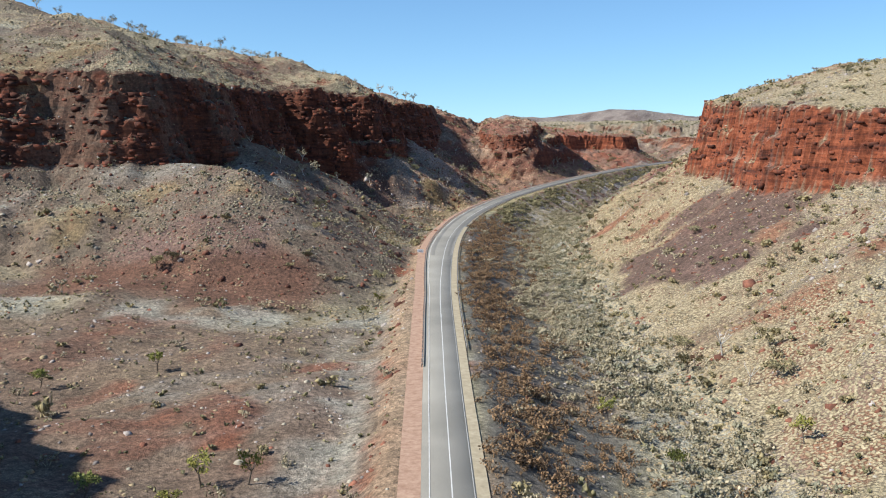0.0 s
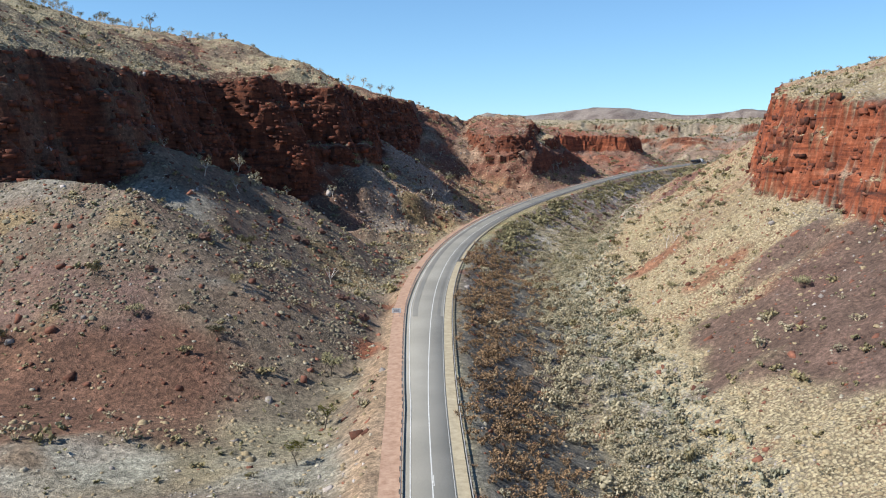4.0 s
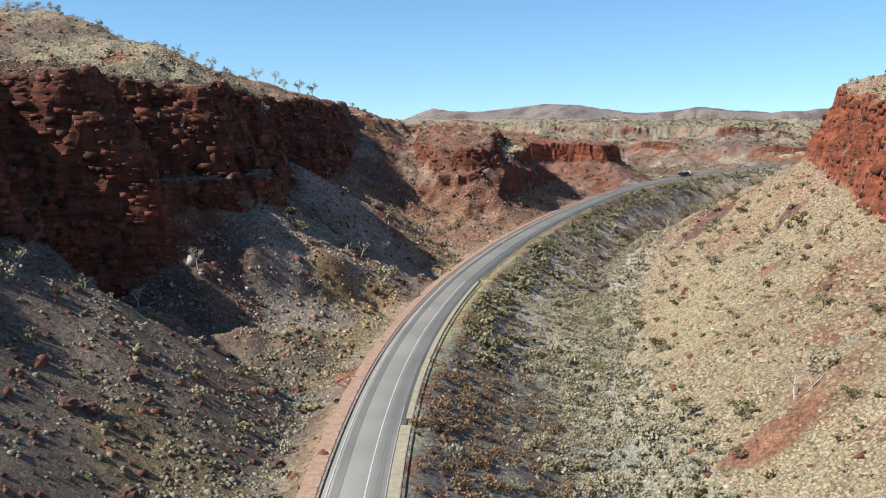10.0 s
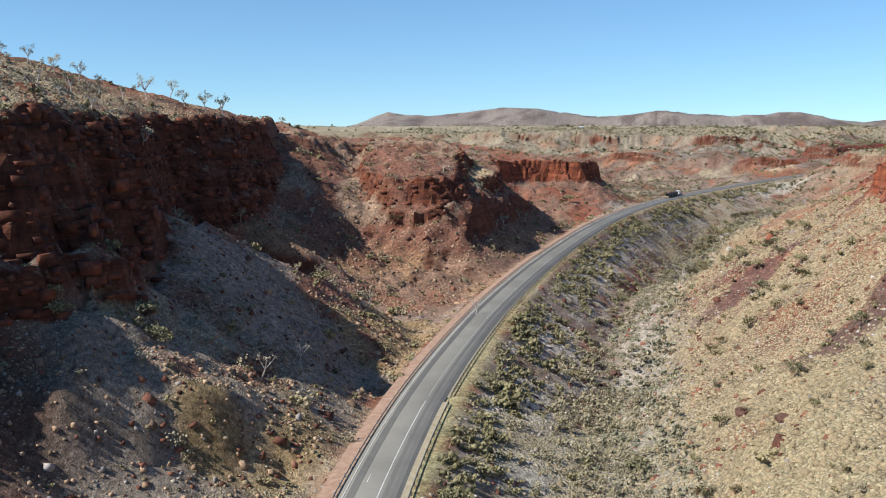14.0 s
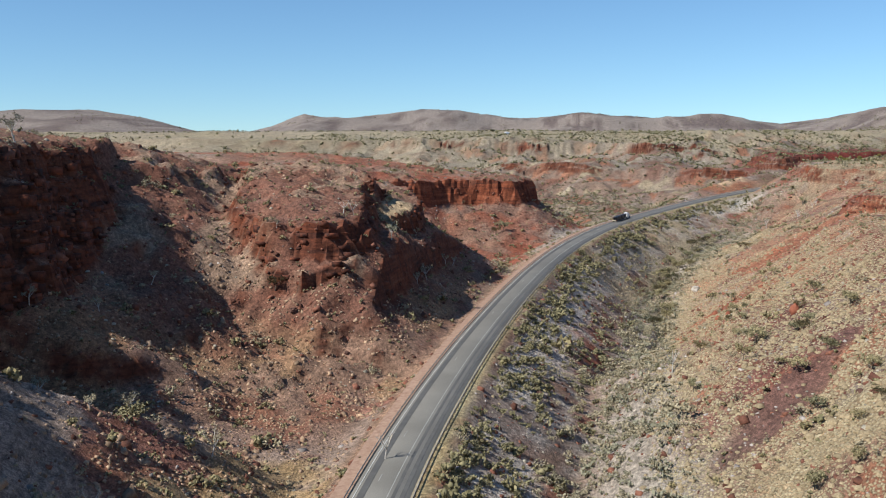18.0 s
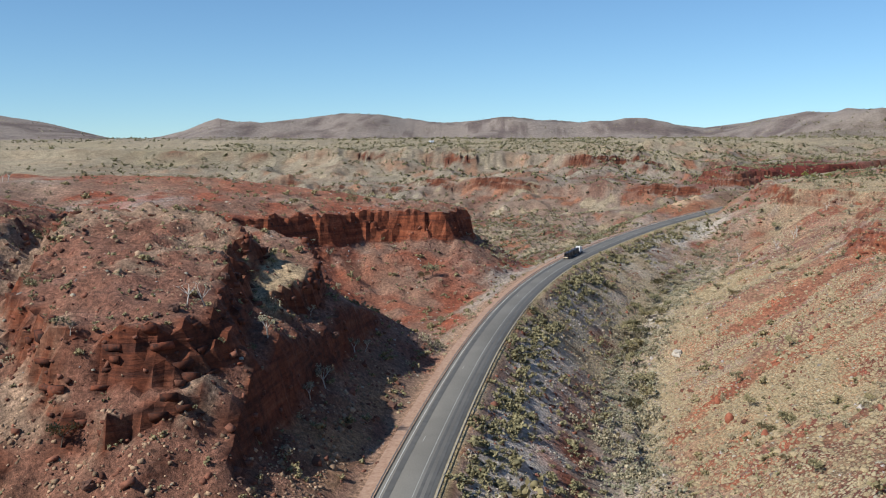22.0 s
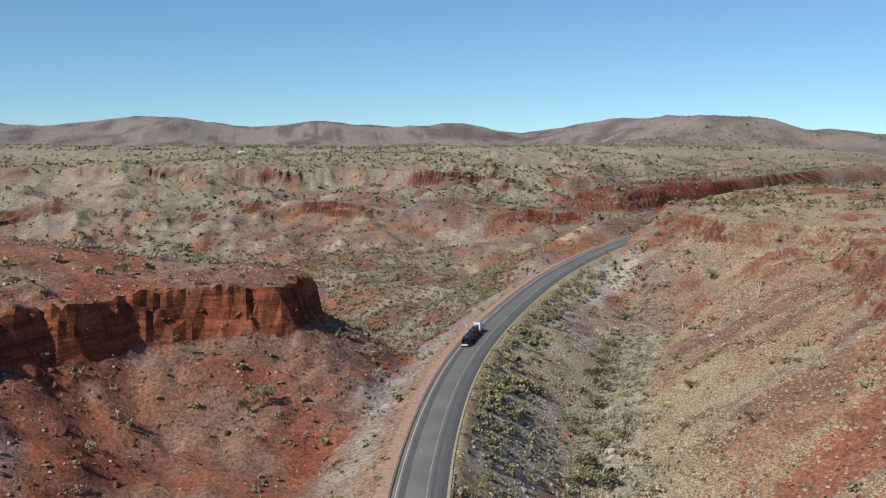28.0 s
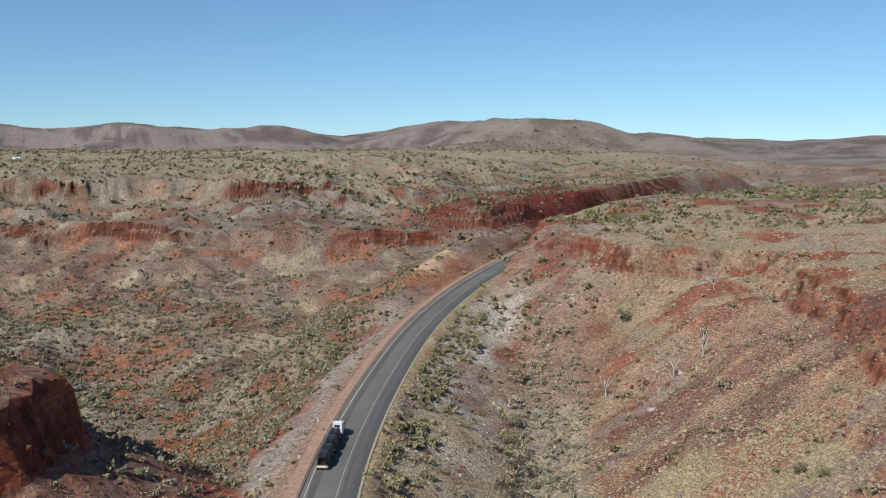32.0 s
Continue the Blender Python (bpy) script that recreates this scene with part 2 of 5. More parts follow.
        zz = np.where(d < -m["wide"], tal, np.where(d < 0, foot + m["cliff"] * lift, rim + m["rise"] * reach + (mid * 2.2 + big * 3) * smooth(0, 20, d)))
        face = smooth(-m["wide"] - 3, -m["wide"] + 1, d) * (1 - smooth(-1, 2.5, d))
        cliffy = np.where(zz > z, np.maximum(face, cliffy * (zz < z + 1)), cliffy)
        z = np.where(np.abs(zz - z) < 6, smax(zz, z, 2.5), np.maximum(zz, z))
    bench = np.maximum(-n - 11, 0)
    z = np.where(n < 0, smin(z, rz - 0.5 + 0.52 * bench + 0.010 * bench ** 2 + 4 * np.maximum(bench - 17, 0) * smooth(690, 740, ry) + mid * smooth(4, 16, bench) * 2.5, 3.0), z)
    for line, w, dep in GULLIES:
        p = np.array(line, float)
        dd = np.full(len(x), 1e9)
        for a, b in zip(p[:-1], p[1:]):
            e = b - a
            t = np.clip(((x - a[0]) * e[0] + (y - a[1]) * e[1]) / (e @ e), 0, 1)
            dd = np.minimum(dd, np.hypot(x - a[0] - t * e[0], y - a[1] - t * e[1]))
        floor = np.minimum(z, rz - 5 + 0.20 * np.maximum(-n - 12, 0) + mid)
        z = np.maximum(z - dep * (1 - smooth(0, w, dd + mid * 4)) * smooth(8, 22, np.abs(n)), floor)
    for line, fall in SPURS:
        for a, b in zip(line[:-1], line[1:]):
            e = np.array(b[:2]) - np.array(a[:2])
            t = np.clip(((x - a[0]) * e[0] + (y - a[1]) * e[1]) / (e @ e), 0, 1)
            dd = np.hypot(x - a[0] - t * e[0], y - a[1] - t * e[1])
            z = smax(z, a[2] + t * (b[2] - a[2]) - fall * dd + mid * 1.5, 2.0)
    vein = np.abs(vnoise(x / 70 + big, y / 130, 241)) + 0.5 * np.abs(vnoise(x / 26 + mid, y / 50, 243))
    z = z - (vein * 26 - 5) * smooth(1130, 1230, y) * (1 - smooth(1500, 1650, y)) * smooth(30, 80, np.abs(n)) * (n < 0)
    # far hills round the plain
    hx, hy = x - 90, y - 560
    r = np.hypot(hx, hy)
    bearing = np.degrees(np.arctan2(hx, hy))
    H = np.interp(bearing, [q[0] for q in HILLS], [q[1] for q in HILLS])
    near = np.interp(bearing, [-60, 30, 40, 52, 60, 100], [2500, 2300, 1500, 1500, 2300, 2300])
    crest = np.interp(bearing, [-60, 30, 40, 52, 60, 100], [3500, 3300, 2500, 2500, 3400, 3400])
    ruff = fbm(x / 420, y / 420, 4, 211)
    z = z + H * crest / 3000 * smooth(near, crest, r + ruff * 500) * (0.96 + 0.12 * ruff) + smooth(1500, 2500, r) * (ruff * 8 + (fbm(x / 130, y / 130, 4, 221) - 0.6 * np.abs(fbm(x / 260, y / 260, 3, 231))) * 12 * smooth(near - 200, crest, r))
    rough = 0.8 * (1 - smooth(50, 85, np.hypot(x - 42, (y - 780) / 1.2))) + 0.35 * (n < -14) * smooth(420, 450, y) * (1 - smooth(690, 720, y)) + 0.4 * (1 - smooth(50, 80, np.hypot(x - 170, y - 965)))
    z = z + off * rough * (block * 1.8 + block2 * 1.5 + fine * 1.6)
    z = z + off * (fine * 0.7 + cliffy * fine * 1.6)
    # the road's bench
    flat = 1 - smooth(8.6, 12.0, np.abs(n))
    z = z * (1 - flat) + (rz - 0.25 - 0.12 * np.maximum(np.abs(n) - 7, 0)) * flat
    return z.reshape(shape), cliffy.reshape(shape), s.reshape(shape), n.reshape(shape)


# ---- materials ----
def nodes_of(name, rough=0.9):
    m = bpy.data.materials.new(name)
    m.use_nodes = True
    nt = m.node_tree
    bsdf = nt.nodes["Principled BSDF"]
    bsdf.inputs["Roughness"].default_value = rough
    bsdf.inputs["Specular IOR Level"].default_value = 0.25
    return m, nt, bsdf


def tex_noise(nt, scale, detail=4.0, rough=0.6, squash=(1, 1, 1)):
    co = nt.nodes.new("ShaderNodeTexCoord")
    mp = nt.nodes.new("ShaderNodeMapping")
    mp.inputs["Scale"].default_value = squash
    no = nt.nodes.new("ShaderNodeTexNoise")
    no.inputs["Scale"].default_value, no.inputs["Detail"].default_value, no.inputs["Roughness"].default_value = scale, detail, rough
    nt.links.new(co.outputs["Object"], mp.inputs[0])
    nt.links.new(mp.outputs[0], no.inputs["Vector"])
    return no.outputs["Fac"]


def ramp(nt, fac, stops):
    r = nt.nodes.new("ShaderNodeValToRGB")
    while len(r.color_ramp.elements) < len(stops):
        r.color_ramp.elements.new(0.5)
    for e, (at, c) in zip(r.color_ramp.elements, stops):
        e.position, e.color = at, (*c, 1) if len(c) == 3 else (c[0], c[0], c[0], 1)
    nt.links.new(fac, r.inputs[0])
    return r.outputs[0]


def mix(nt, a, b, fac, mode="MIX"):
    n = nt.nodes.new("ShaderNodeMix")
    n.data_type, n.blend_type = "RGBA", mode
    for sock, v in ((n.inputs[0], fac), (n.inputs[6], a), (n.inputs[7], b)):
        if isinstance(v, (int, float)):
            sock.default_value = v
        elif isinstance(v, tuple):
            sock.default_value = (*v, 1)
        else:
            nt.links.new(v, sock)
    return n.outputs[2]


def bump(nt, bsdf, height, strength, distance):
    n = nt.nodes.new("ShaderNodeBump")
    n.inputs["Strength"].default_value, n.inputs["Distance"].default_value = strength, distance
    nt.links.new(height, n.inputs["Height"])
    nt.links.new(n.outputs[0], bsdf.inputs["Normal"])


def ground_material():
    m, nt, bsdf = nodes_of("stony_ground", 0.95)
    at = nt.nodes.new("ShaderNodeAttribute")
    at.attribute_name = "tint"
    sp = nt.nodes.new("ShaderNodeAttribute")
    sp.attribute_name = "grass"
    rr = nt.nodes.new("ShaderNodeAttribute")
    rr.attribute_name = "redness"
    tuft = nt.nodes.new("ShaderNodeTexVoronoi")
    tuft.inputs["Scale"].default_value = 1.5
    tco = nt.nodes.new("ShaderNodeTexCoord")
    nt.links.new(tco.outputs["Object"], tuft.inputs["Vector"])
    reach = nt.nodes.new("ShaderNodeMath")
    reach.operation = "MULTIPLY_ADD"
    reach.inputs[1].default_value = 0.66
    nt.links.new(sp.outputs["Fac"], reach.inputs[0])
    ragged = nt.nodes.new("ShaderNodeMath")
    ragged.operation = "MULTIPLY_ADD"
    ragged.inputs[1].default_value = 0.9
    nt.links.new(tex_noise(nt, 1.7, 4, 0.65), ragged.inputs[0])
    ragged.inputs[2].default_value = -0.45
    inward = nt.nodes.new("ShaderNodeMath")
    inward.operation = "SUBTRACT"
    nt.links.new(ragged.outputs[0], inward.inputs[0])
    nt.links.new(tuft.outputs["Distance"], inward.inputs[1])
    nt.links.new(inward.outputs[0], reach.inputs[2])
    amount = nt.nodes.new("ShaderNodeMath")
    amount.operation, amount.use_clamp = "MULTIPLY", True
    amount.inputs[1].default_value = 3.5
    nt.links.new(reach.outputs[0], amount.inputs[0])
    straw = ramp(nt, tuft.outputs["Color"], [(0.0, (0.32, 0.265, 0.155)), (0.5, (0.40, 0.33, 0.20)), (1.0, (0.47, 0.39, 0.245))])
    ro = nt.nodes.new("ShaderNodeAttribute")
    ro.attribute_name = "rock"
    grain = tex_noise(nt, 0.9, 6, 0.72)
    patch = tex_noise(nt, 0.11, 5, 0.65)
    shade = ramp(nt, grain, [(0.30, (0.30,)), (0.5, (0.95,)), (0.70, (1.75,))])
    pebbles = ramp(nt, tex_noise(nt, 3.4, 4, 0.75), [(0.32, (0.50,)), (0.5, (0.98,)), (0.68, (1.5,))])
    blot = ramp(nt, patch, [(0.3, (0.72,)), (0.7, (1.28,))])
    soil = mix(nt, mix(nt, mix(nt, at.outputs["Color"], shade, 1.0, "MULTIPLY"), blot, 1.0, "MULTIPLY"), pebbles, 1.0, "MULTIPLY")
    soil = mix(nt, soil, mix(nt, straw, shade, 0.5, "MULTIPLY"), amount.outputs[0])
    strata = tex_noise(nt, 0.16, 6, 0.7, (0.25, 0.25, 2.6))
    joints = tex_noise(nt, 0.30, 5, 0.7, (1, 1, 0.25))
    stone = ramp(nt, strata, [(0.30, (0.055, 0.026, 0.020)), (0.43, (0.16, 0.050, 0.026)), (0.55, (0.27, 0.085, 0.040)), (0.68, (0.31, 0.125, 0.070)), (0.8, (0.16, 0.08, 0.06))])
    dark = ramp(nt, joints, [(0.36, (0.55,)), (0.5, (1.0,)), (0.7, (1.15,))])
    stone = mix(nt, mix(nt, stone, dark, 1.0, "MULTIPLY"), shade, 0.6, "MULTIPLY")
    # rock darkened where redness is low: dark varnish plus the west cliffs' shade
    varnish_shade = mix(nt, (0.40, 0.42, 0.44), (0.95, 0.86, 0.80), rr.outputs["Fac"])
    stone = mix(nt, stone, varnish_shade, 1.0, "MULTIPLY")
    col = mix(nt, soil, stone, ro.outputs["Fac"])
    nt.links.new(col, bsdf.inputs["Base Color"])
    h = mix(nt, mix(nt, grain, amount.outputs[0], 0.32), strata, ro.outputs["Fac"])
    bump(nt, bsdf, h, 0.9, 0.9)
    return m


def speckled(name, dark, light, scale=1.5, rough=0.9, island=0.35, bumped=0.3, tone=(0.3, 0.7)):
    """A surface that varies by grain and from piece to piece."""
    m, nt, bsdf = nodes_of(name, rough)
    col = ramp(nt, tex_noise(nt, scale, 5, 0.7), [(tone[0], dark), (tone[1], light)])
    geo = nt.nodes.new("ShaderNodeNewGeometry")
    tone_ = ramp(nt, geo.outputs["Random Per Island"], [(0.0, (1 - island,)), (1.0, (1 + island,))])
    col = mix(nt, col, tone_, 1.0, "MULTIPLY")
    nt.links.new(col, bsdf.inputs["Base Color"])
    if bumped:
        bump(nt, bsdf, tex_noise(nt, scale * 3, 4, 0.7), bumped, 0.1)
    return m


def leafy(name, dark, light):
    m, nt, bsdf = nodes_of(name, 0.8)
    geo = nt.nodes.new("ShaderNodeNewGeometry")
    info = nt.nodes.new("ShaderNodeObjectInfo")
    col = ramp(nt, geo.outputs["Random Per Island"], [(0.0, dark), (1.0, light)])
    hue = ramp(nt, info.outputs["Random"], [(0.0, (0.8, 0.85, 0.8)), (1.0, (1.2, 1.12, 1.0))])
    nt.links.new(mix(nt, col, hue, 1.0, "MULTIPLY"), bsdf.inputs["Base Color"])
    return m


GROUND = ground_material()
ASPHALT_M, _nt, _b = nodes_of("asphalt", 0.75)
_co = _nt.nodes.new("ShaderNodeTexCoord")
_xyz = _nt.nodes.new("ShaderNodeSeparateXYZ")
_by_y = _nt.nodes.new("ShaderNodeMapRange")
_by_y.inputs["From Min"].default_value, _by_y.inputs["From Max"].default_value = 420, 900
_nt.links.new(_co.outputs["Object"], _xyz.inputs[0])
_nt.links.new(_xyz.outputs["Y"], _by_y.inputs["Value"])
# paler asphalt at first, mixed to darker asphalt with growing y
_pale_seal = ramp(_nt, tex_noise(_nt, 0.06, 3, 0.5), [(0.35, (0.195, 0.184, 0.155)), (0.7, (0.26, 0.246, 0.208))])
_dark_seal = ramp(_nt, tex_noise(_nt, 0.06, 3, 0.5), [(0.35, (0.118, 0.110, 0.095)), (0.7, (0.16, 0.150, 0.130))])
_fine = ramp(_nt, tex_noise(_nt, 6.0, 4, 0.7), [(0.3, (0.8,)), (0.7, (1.2,))])
_nt.links.new(mix(_nt, mix(_nt, _pale_seal, _dark_seal, _by_y.outputs[0]), _fine, 1.0, "MULTIPLY"), _b.inputs["Base Color"])
ASPHALT = ASPHALT_M
WORN, _nt, _b = nodes_of("wheel_worn_asphalt", 0.7)
_co = _nt.nodes.new("ShaderNodeTexCoord")
_xyz = _nt.nodes.new("ShaderNodeSeparateXYZ")
_by_y = _nt.nodes.new("ShaderNodeMapRange")
_by_y.inputs["From Min"].default_value, _by_y.inputs["From Max"].default_value = 330, 640
_nt.links.new(_co.outputs["Object"], _xyz.inputs[0])
_nt.links.new(_xyz.outputs["Y"], _by_y.inputs["Value"])
_pale = ramp(_nt, tex_noise(_nt, 0.06, 3, 0.5), [(0.35, (0.185, 0.175, 0.149)), (0.7, (0.25, 0.236, 0.20))])
_dark = ramp(_nt, tex_noise(_nt, 0.35, 4, 0.6), [(0.3, (0.082, 0.079, 0.073)), (0.7, (0.118, 0.113, 0.103))])
_nt.links.new(mix(_nt, _pale, _dark, _by_y.outputs[0]), _b.inputs["Base Color"])
WHITE = speckled("line_paint", (0.40, 0.39, 0.36), (0.66, 0.65, 0.61), 1.2, 0.7, 0.0, 0.0)
FADED = speckled("worn_line_paint", (0.24, 0.235, 0.21), (0.44, 0.43, 0.39), 1.6, 0.75, 0.0, 0.0)
RED_GRAVEL = speckled("red_shoulder_gravel", (0.25, 0.148, 0.098), (0.42, 0.285, 0.20), 0.8, 0.95, 0.0, 0.3)
SAND = speckled("pale_shoulder_sand", (0.27, 0.225, 0.145), (0.43, 0.365, 0.25), 0.7, 0.95, 0.0, 0.2)
TUSSOCK = speckled("spinifex_straw", (0.175, 0.132, 0.073), (0.375, 0.295, 0.178), 3.0, 0.9, 0.22, 0.5)
TUSSOCK_GREY = speckled("grey_dry_grass", (0.20, 0.18, 0.13), (0.40, 0.36, 0.28), 3.0, 0.9, 0.3, 0.5)
TUSSOCK_OLIVE = speckled("olive_grey_tussock", (0.10, 0.088, 0.055), (0.27, 0.235, 0.16), 2.2, 0.9, 0.45, 0.5)
RUBBLE_RED = speckled("red_rubble", (0.085, 0.038, 0.026), (0.23, 0.095, 0.058), 0.8, 0.9, 0.5, 0.4)
RUBBLE_BROWN = speckled("brown_rubble", (0.16, 0.100, 0.062), (0.43, 0.30, 0.19), 0.8, 0.9, 0.45, 0.4)
RUBBLE_GREY = speckled("grey_rubble", (0.17, 0.145, 0.125), (0.42, 0.37, 0.33), 0.8, 0.9, 0.45, 0.4)
CLIFF_ROCK = speckled("cliff_rock", (0.030, 0.015, 0.012), (0.21, 0.062, 0.029), 0.5, 0.85, 0.5, 0.2, (0.34, 0.70))
OLIVE = leafy("olive_leaves", (0.10, 0.092, 0.052), (0.29, 0.255, 0.145))
GREY_LEAF = leafy("grey_green_leaves", (0.175, 0.16, 0.108), (0.39, 0.35, 0.255))
GREEN = leafy("fresh_green_leaves", (0.10, 0.115, 0.025), (0.30, 0.29, 0.08))
LOW = leafy("low_bush_leaves", (0.115, 0.105, 0.055), (0.31, 0.275, 0.155))
DRY = leafy("dry_twigs", (0.18, 0.145, 0.10), (0.42, 0.35, 0.24))
SCORCHED = leafy("scorched_leaves", (0.075, 0.052, 0.036), (0.34, 0.215, 0.12))
BARK = speckled("pale_bark", (0.25, 0.22, 0.18), (0.62, 0.58, 0.52), 2.0, 0.8, 0.1, 0.2)
DARK_BARK = speckled("dark_bark", (0.06, 0.05, 0.04), (0.16, 0.13, 0.10), 2.0, 0.9, 0.1, 0.2)

# ---- ground: one sheet, fine along the valley ----
def axis(lo, hi, step, far, grow_lo, grow_hi):
    core = list(np.arange(lo, hi, step))
    a, b, w = [lo], [core[-1]], step
    while a[-1] > -far:
        w *= grow_lo
        a.append(a[-1] - w)
    w = step
    while b[-1] < far:
        w *= grow_hi
        b.append(b[-1] + w)
    return np.array(a[:0:-1] + core + b[1:])


TURN = radians(-19)
gu, gv = axis(-300, 120, 1.7, 4300, 1.06, 1.06), axis(90, 1440, 1.7, 4500, 1.25, 1.035)
U, V = np.meshgrid(gu, gv)
GX = U * math.cos(TURN) - V * math.sin(TURN)
GY = U * math.sin(TURN) + V * math.cos(TURN)
GZ, GC, GS, GN = terrain(GX, GY)


def grid_mesh(name, X, Y, Z):
    r, c = X.shape
    me = bpy.data.meshes.new(name)
    me.vertices.add(r * c)
    me.vertices.foreach_set("co", np.stack([X, Y, Z], -1).astype(np.float32).ravel())
    i = (np.arange(r - 1)[:, None] * c + np.arange(c - 1)[None]).ravel()
    quads = np.stack([i, i + 1, i + c + 1, i + c], 1)
    me.loops.add(quads.size)
    me.loops.foreach_set("vertex_index", quads.ravel().astype(np.int32))
    me.polygons.add(len(quads))
    me.polygons.foreach_set("loop_start", np.arange(0, quads.size, 4, dtype=np.int32))
    me.update(calc_edges=True)
    me.validate()
    me.polygons.foreach_set("use_smooth", np.ones(len(quads), bool))
    return me


# steepness and the colours of soil, grass cover, scree and ash by place
dzv, dzu = np.gradient(GZ, gv, gu)
STEEP = np.hypot(dzu, dzv)
ROCK = np.clip(np.maximum(GC * smooth(0.5, 1.1, STEEP), smooth(1.15, 1.7, STEEP)), 0, 1) * smooth(8, 14, np.abs(GN))
ROCK = ROCK * (1 - smooth(1180, 1240, GY) * smooth(0.06, -0.16, fbm(GX / 60, GY / 60, 3, 451)))
ROCK = ROCK * (1 - (GN < 0) * (GY < 430) * smooth(0.02, -0.2, fbm(GX / 11, GY / 11, 3, 461)) * 0.45)
ROCK = ROCK * (1 - (GN > 0) * smooth(820, 900, GY) * smooth(0.10, -0.12, fbm(GX / 17, GY / 17, 3, 471)) * 0.55)
ROCK = ROCK * (1 - (GX > -32) * (GN < 0) * smooth(490, 500, GY) * (1 - smooth(650, 665, GY)) * (1 - smooth(30, 44, GZ - 0.3 * np.maximum(-GX, 0))) * 0.9)
ROCK = ROCK * (1 - (1 - smooth(64, 70, GX - (GY - 760) * 0.3)) * (1 - smooth(50, 70, np.hypot(GX - 42, (GY - 780) / 1.2))) * smooth(0.12, -0.08, fbm(GX / 12, GY / 12, 3, 481)) * 0.8)
GY_ROAD = np.interp(GS, LINE_S, LINE[:, 1])


def blend(a, b, f):
    return a + (np.asarray(b) - a) * f[..., None]


RIBS = np.abs(vnoise((GS - 0.45 * GN) / 34, GN / 160, 61)) + 0.4 * np.abs(vnoise((GS - 0.45 * GN) / 13, GN / 90, 63))
PA, PB, PC = fbm(GX / 40, GY / 40, 5, 301), fbm(GX / 14, GY / 14, 4, 331), fbm(GX / 110, GY / 110, 4, 361)
streak = fbm((GX * 0.8 + GY * 0.6) / 70, (GX * 0.6 - GY * 0.8) / 14, 4, 391)
BUTTE = 1 - smooth(58, 90, np.hypot(GX - 42, (GY - 780) / 1.2) + PB * 25)
SPIN = np.clip(smooth(-0.25, 0.35, PC + 0.4 * PA + 0.35 * (GN > 50) + 0.3 * (GZ > 80) - 0.35 * ((GN < 0) & (GZ < 70))), 0, 1)
TINT = np.zeros(GX.shape + (3,)) + (0.225, 0.142, 0.100)
TINT = blend(TINT, (0.27, 0.215, 0.165), smooth(-0.2, 0.4, PA))
TINT = blend(TINT, (0.36, 0.295, 0.185), SPIN * 0.75)
TINT = blend(TINT, (0.25, 0.070, 0.034), smooth(0.12, 0.32, PB + 0.5 * streak + 0.10 * (GY > 720) - 0.14 * (GY < 560) * (GN > 0)) * 0.85)
sunny = smooth(46, 74, GN + PB * 20) * smooth(260, 330, GY_ROAD) * (1 - smooth(1000, 1060, GY_ROAD))
TINT = blend(TINT, (0.30, 0.275, 0.245), smooth(0.15, 0.5, streak - 0.3 * PB) * (0.6 - 0.35 * sunny))
TINT = blend(TINT, (0.43, 0.345, 0.19), sunny * smooth(-0.35, 0.2, 0.2 - PB) * 0.3)
EAST = smooth(30, 62, GN + PB * 24)
slope_scree = smooth(0.36, 0.6, STEEP) * smooth(0.0, 0.35, PA + 0.2)
TINT = blend(TINT, (0.185, 0.112, 0.085), slope_scree * (0.7 - 0.45 * EAST))
hollow = smooth(0.22, 0.42, RIBS + 0.25 * PB) * smooth(58, 76, GN) * (1 - smooth(1060, 1100, GY_ROAD))
TINT = blend(TINT, (0.21, 0.080, 0.050), hollow * smooth(-0.1, 0.25, PA + 0.1) * (0.35 + 0.4 * (GY > 560)))
TINT = blend(TINT, (0.29, 0.265, 0.235), hollow * smooth(0.0, 0.3, -PA) * 0.6)
TINT = blend(TINT, (0.190, 0.115, 0.084), (GN < -13) * (1 - smooth(232, 246, GY)) * smooth(-0.4, 0.2, PA + 0.2) * 0.8)
TINT = blend(TINT, (0.215, 0.155, 0.120), smooth(1130, 1230, GY) * (GN < -20) * smooth(-0.4, 0.15, PB + 0.1) * 0.75)
TINT = blend(TINT, (0.165, 0.100, 0.070), (GN < 0) * (GY < 700) * smooth(0.15, 0.5, GC) * 0.85)
# slanting bands of straw, red, purple and grey on the slope across the creek
band = fbm((GS - 0.62 * GN) / 17, (GN + 0.62 * GS) / 95, 4, 411)
band2 = fbm((GS - 0.55 * GN) / 11, (GN + 0.55 * GS) / 60, 4, 431)
across = smooth(44, 80, GN + PB * 30) * smooth(560, 640, GY_ROAD) * (1 - smooth(1040, 1090, GY_ROAD))
straw_band = across * (1 - 0.85 * smooth(0.27, 0.33, band2)) * (1 - 0.75 * smooth(0.24, 0.32, -band))
TINT = blend(TINT, (0.30, 0.135, 0.078), straw_band * 0.7)
TINT = blend(TINT, (0.29, 0.095, 0.050), across * smooth(0.27, 0.33, band2) * 0.7)
TINT = blend(TINT, (0.165, 0.085, 0.070), across * smooth(0.22, 0.30, -band) * 0.8)
TINT = blend(TINT, (0.31, 0.275, 0.24), across * smooth(0.26, 0.34, -band2) * 0.6)
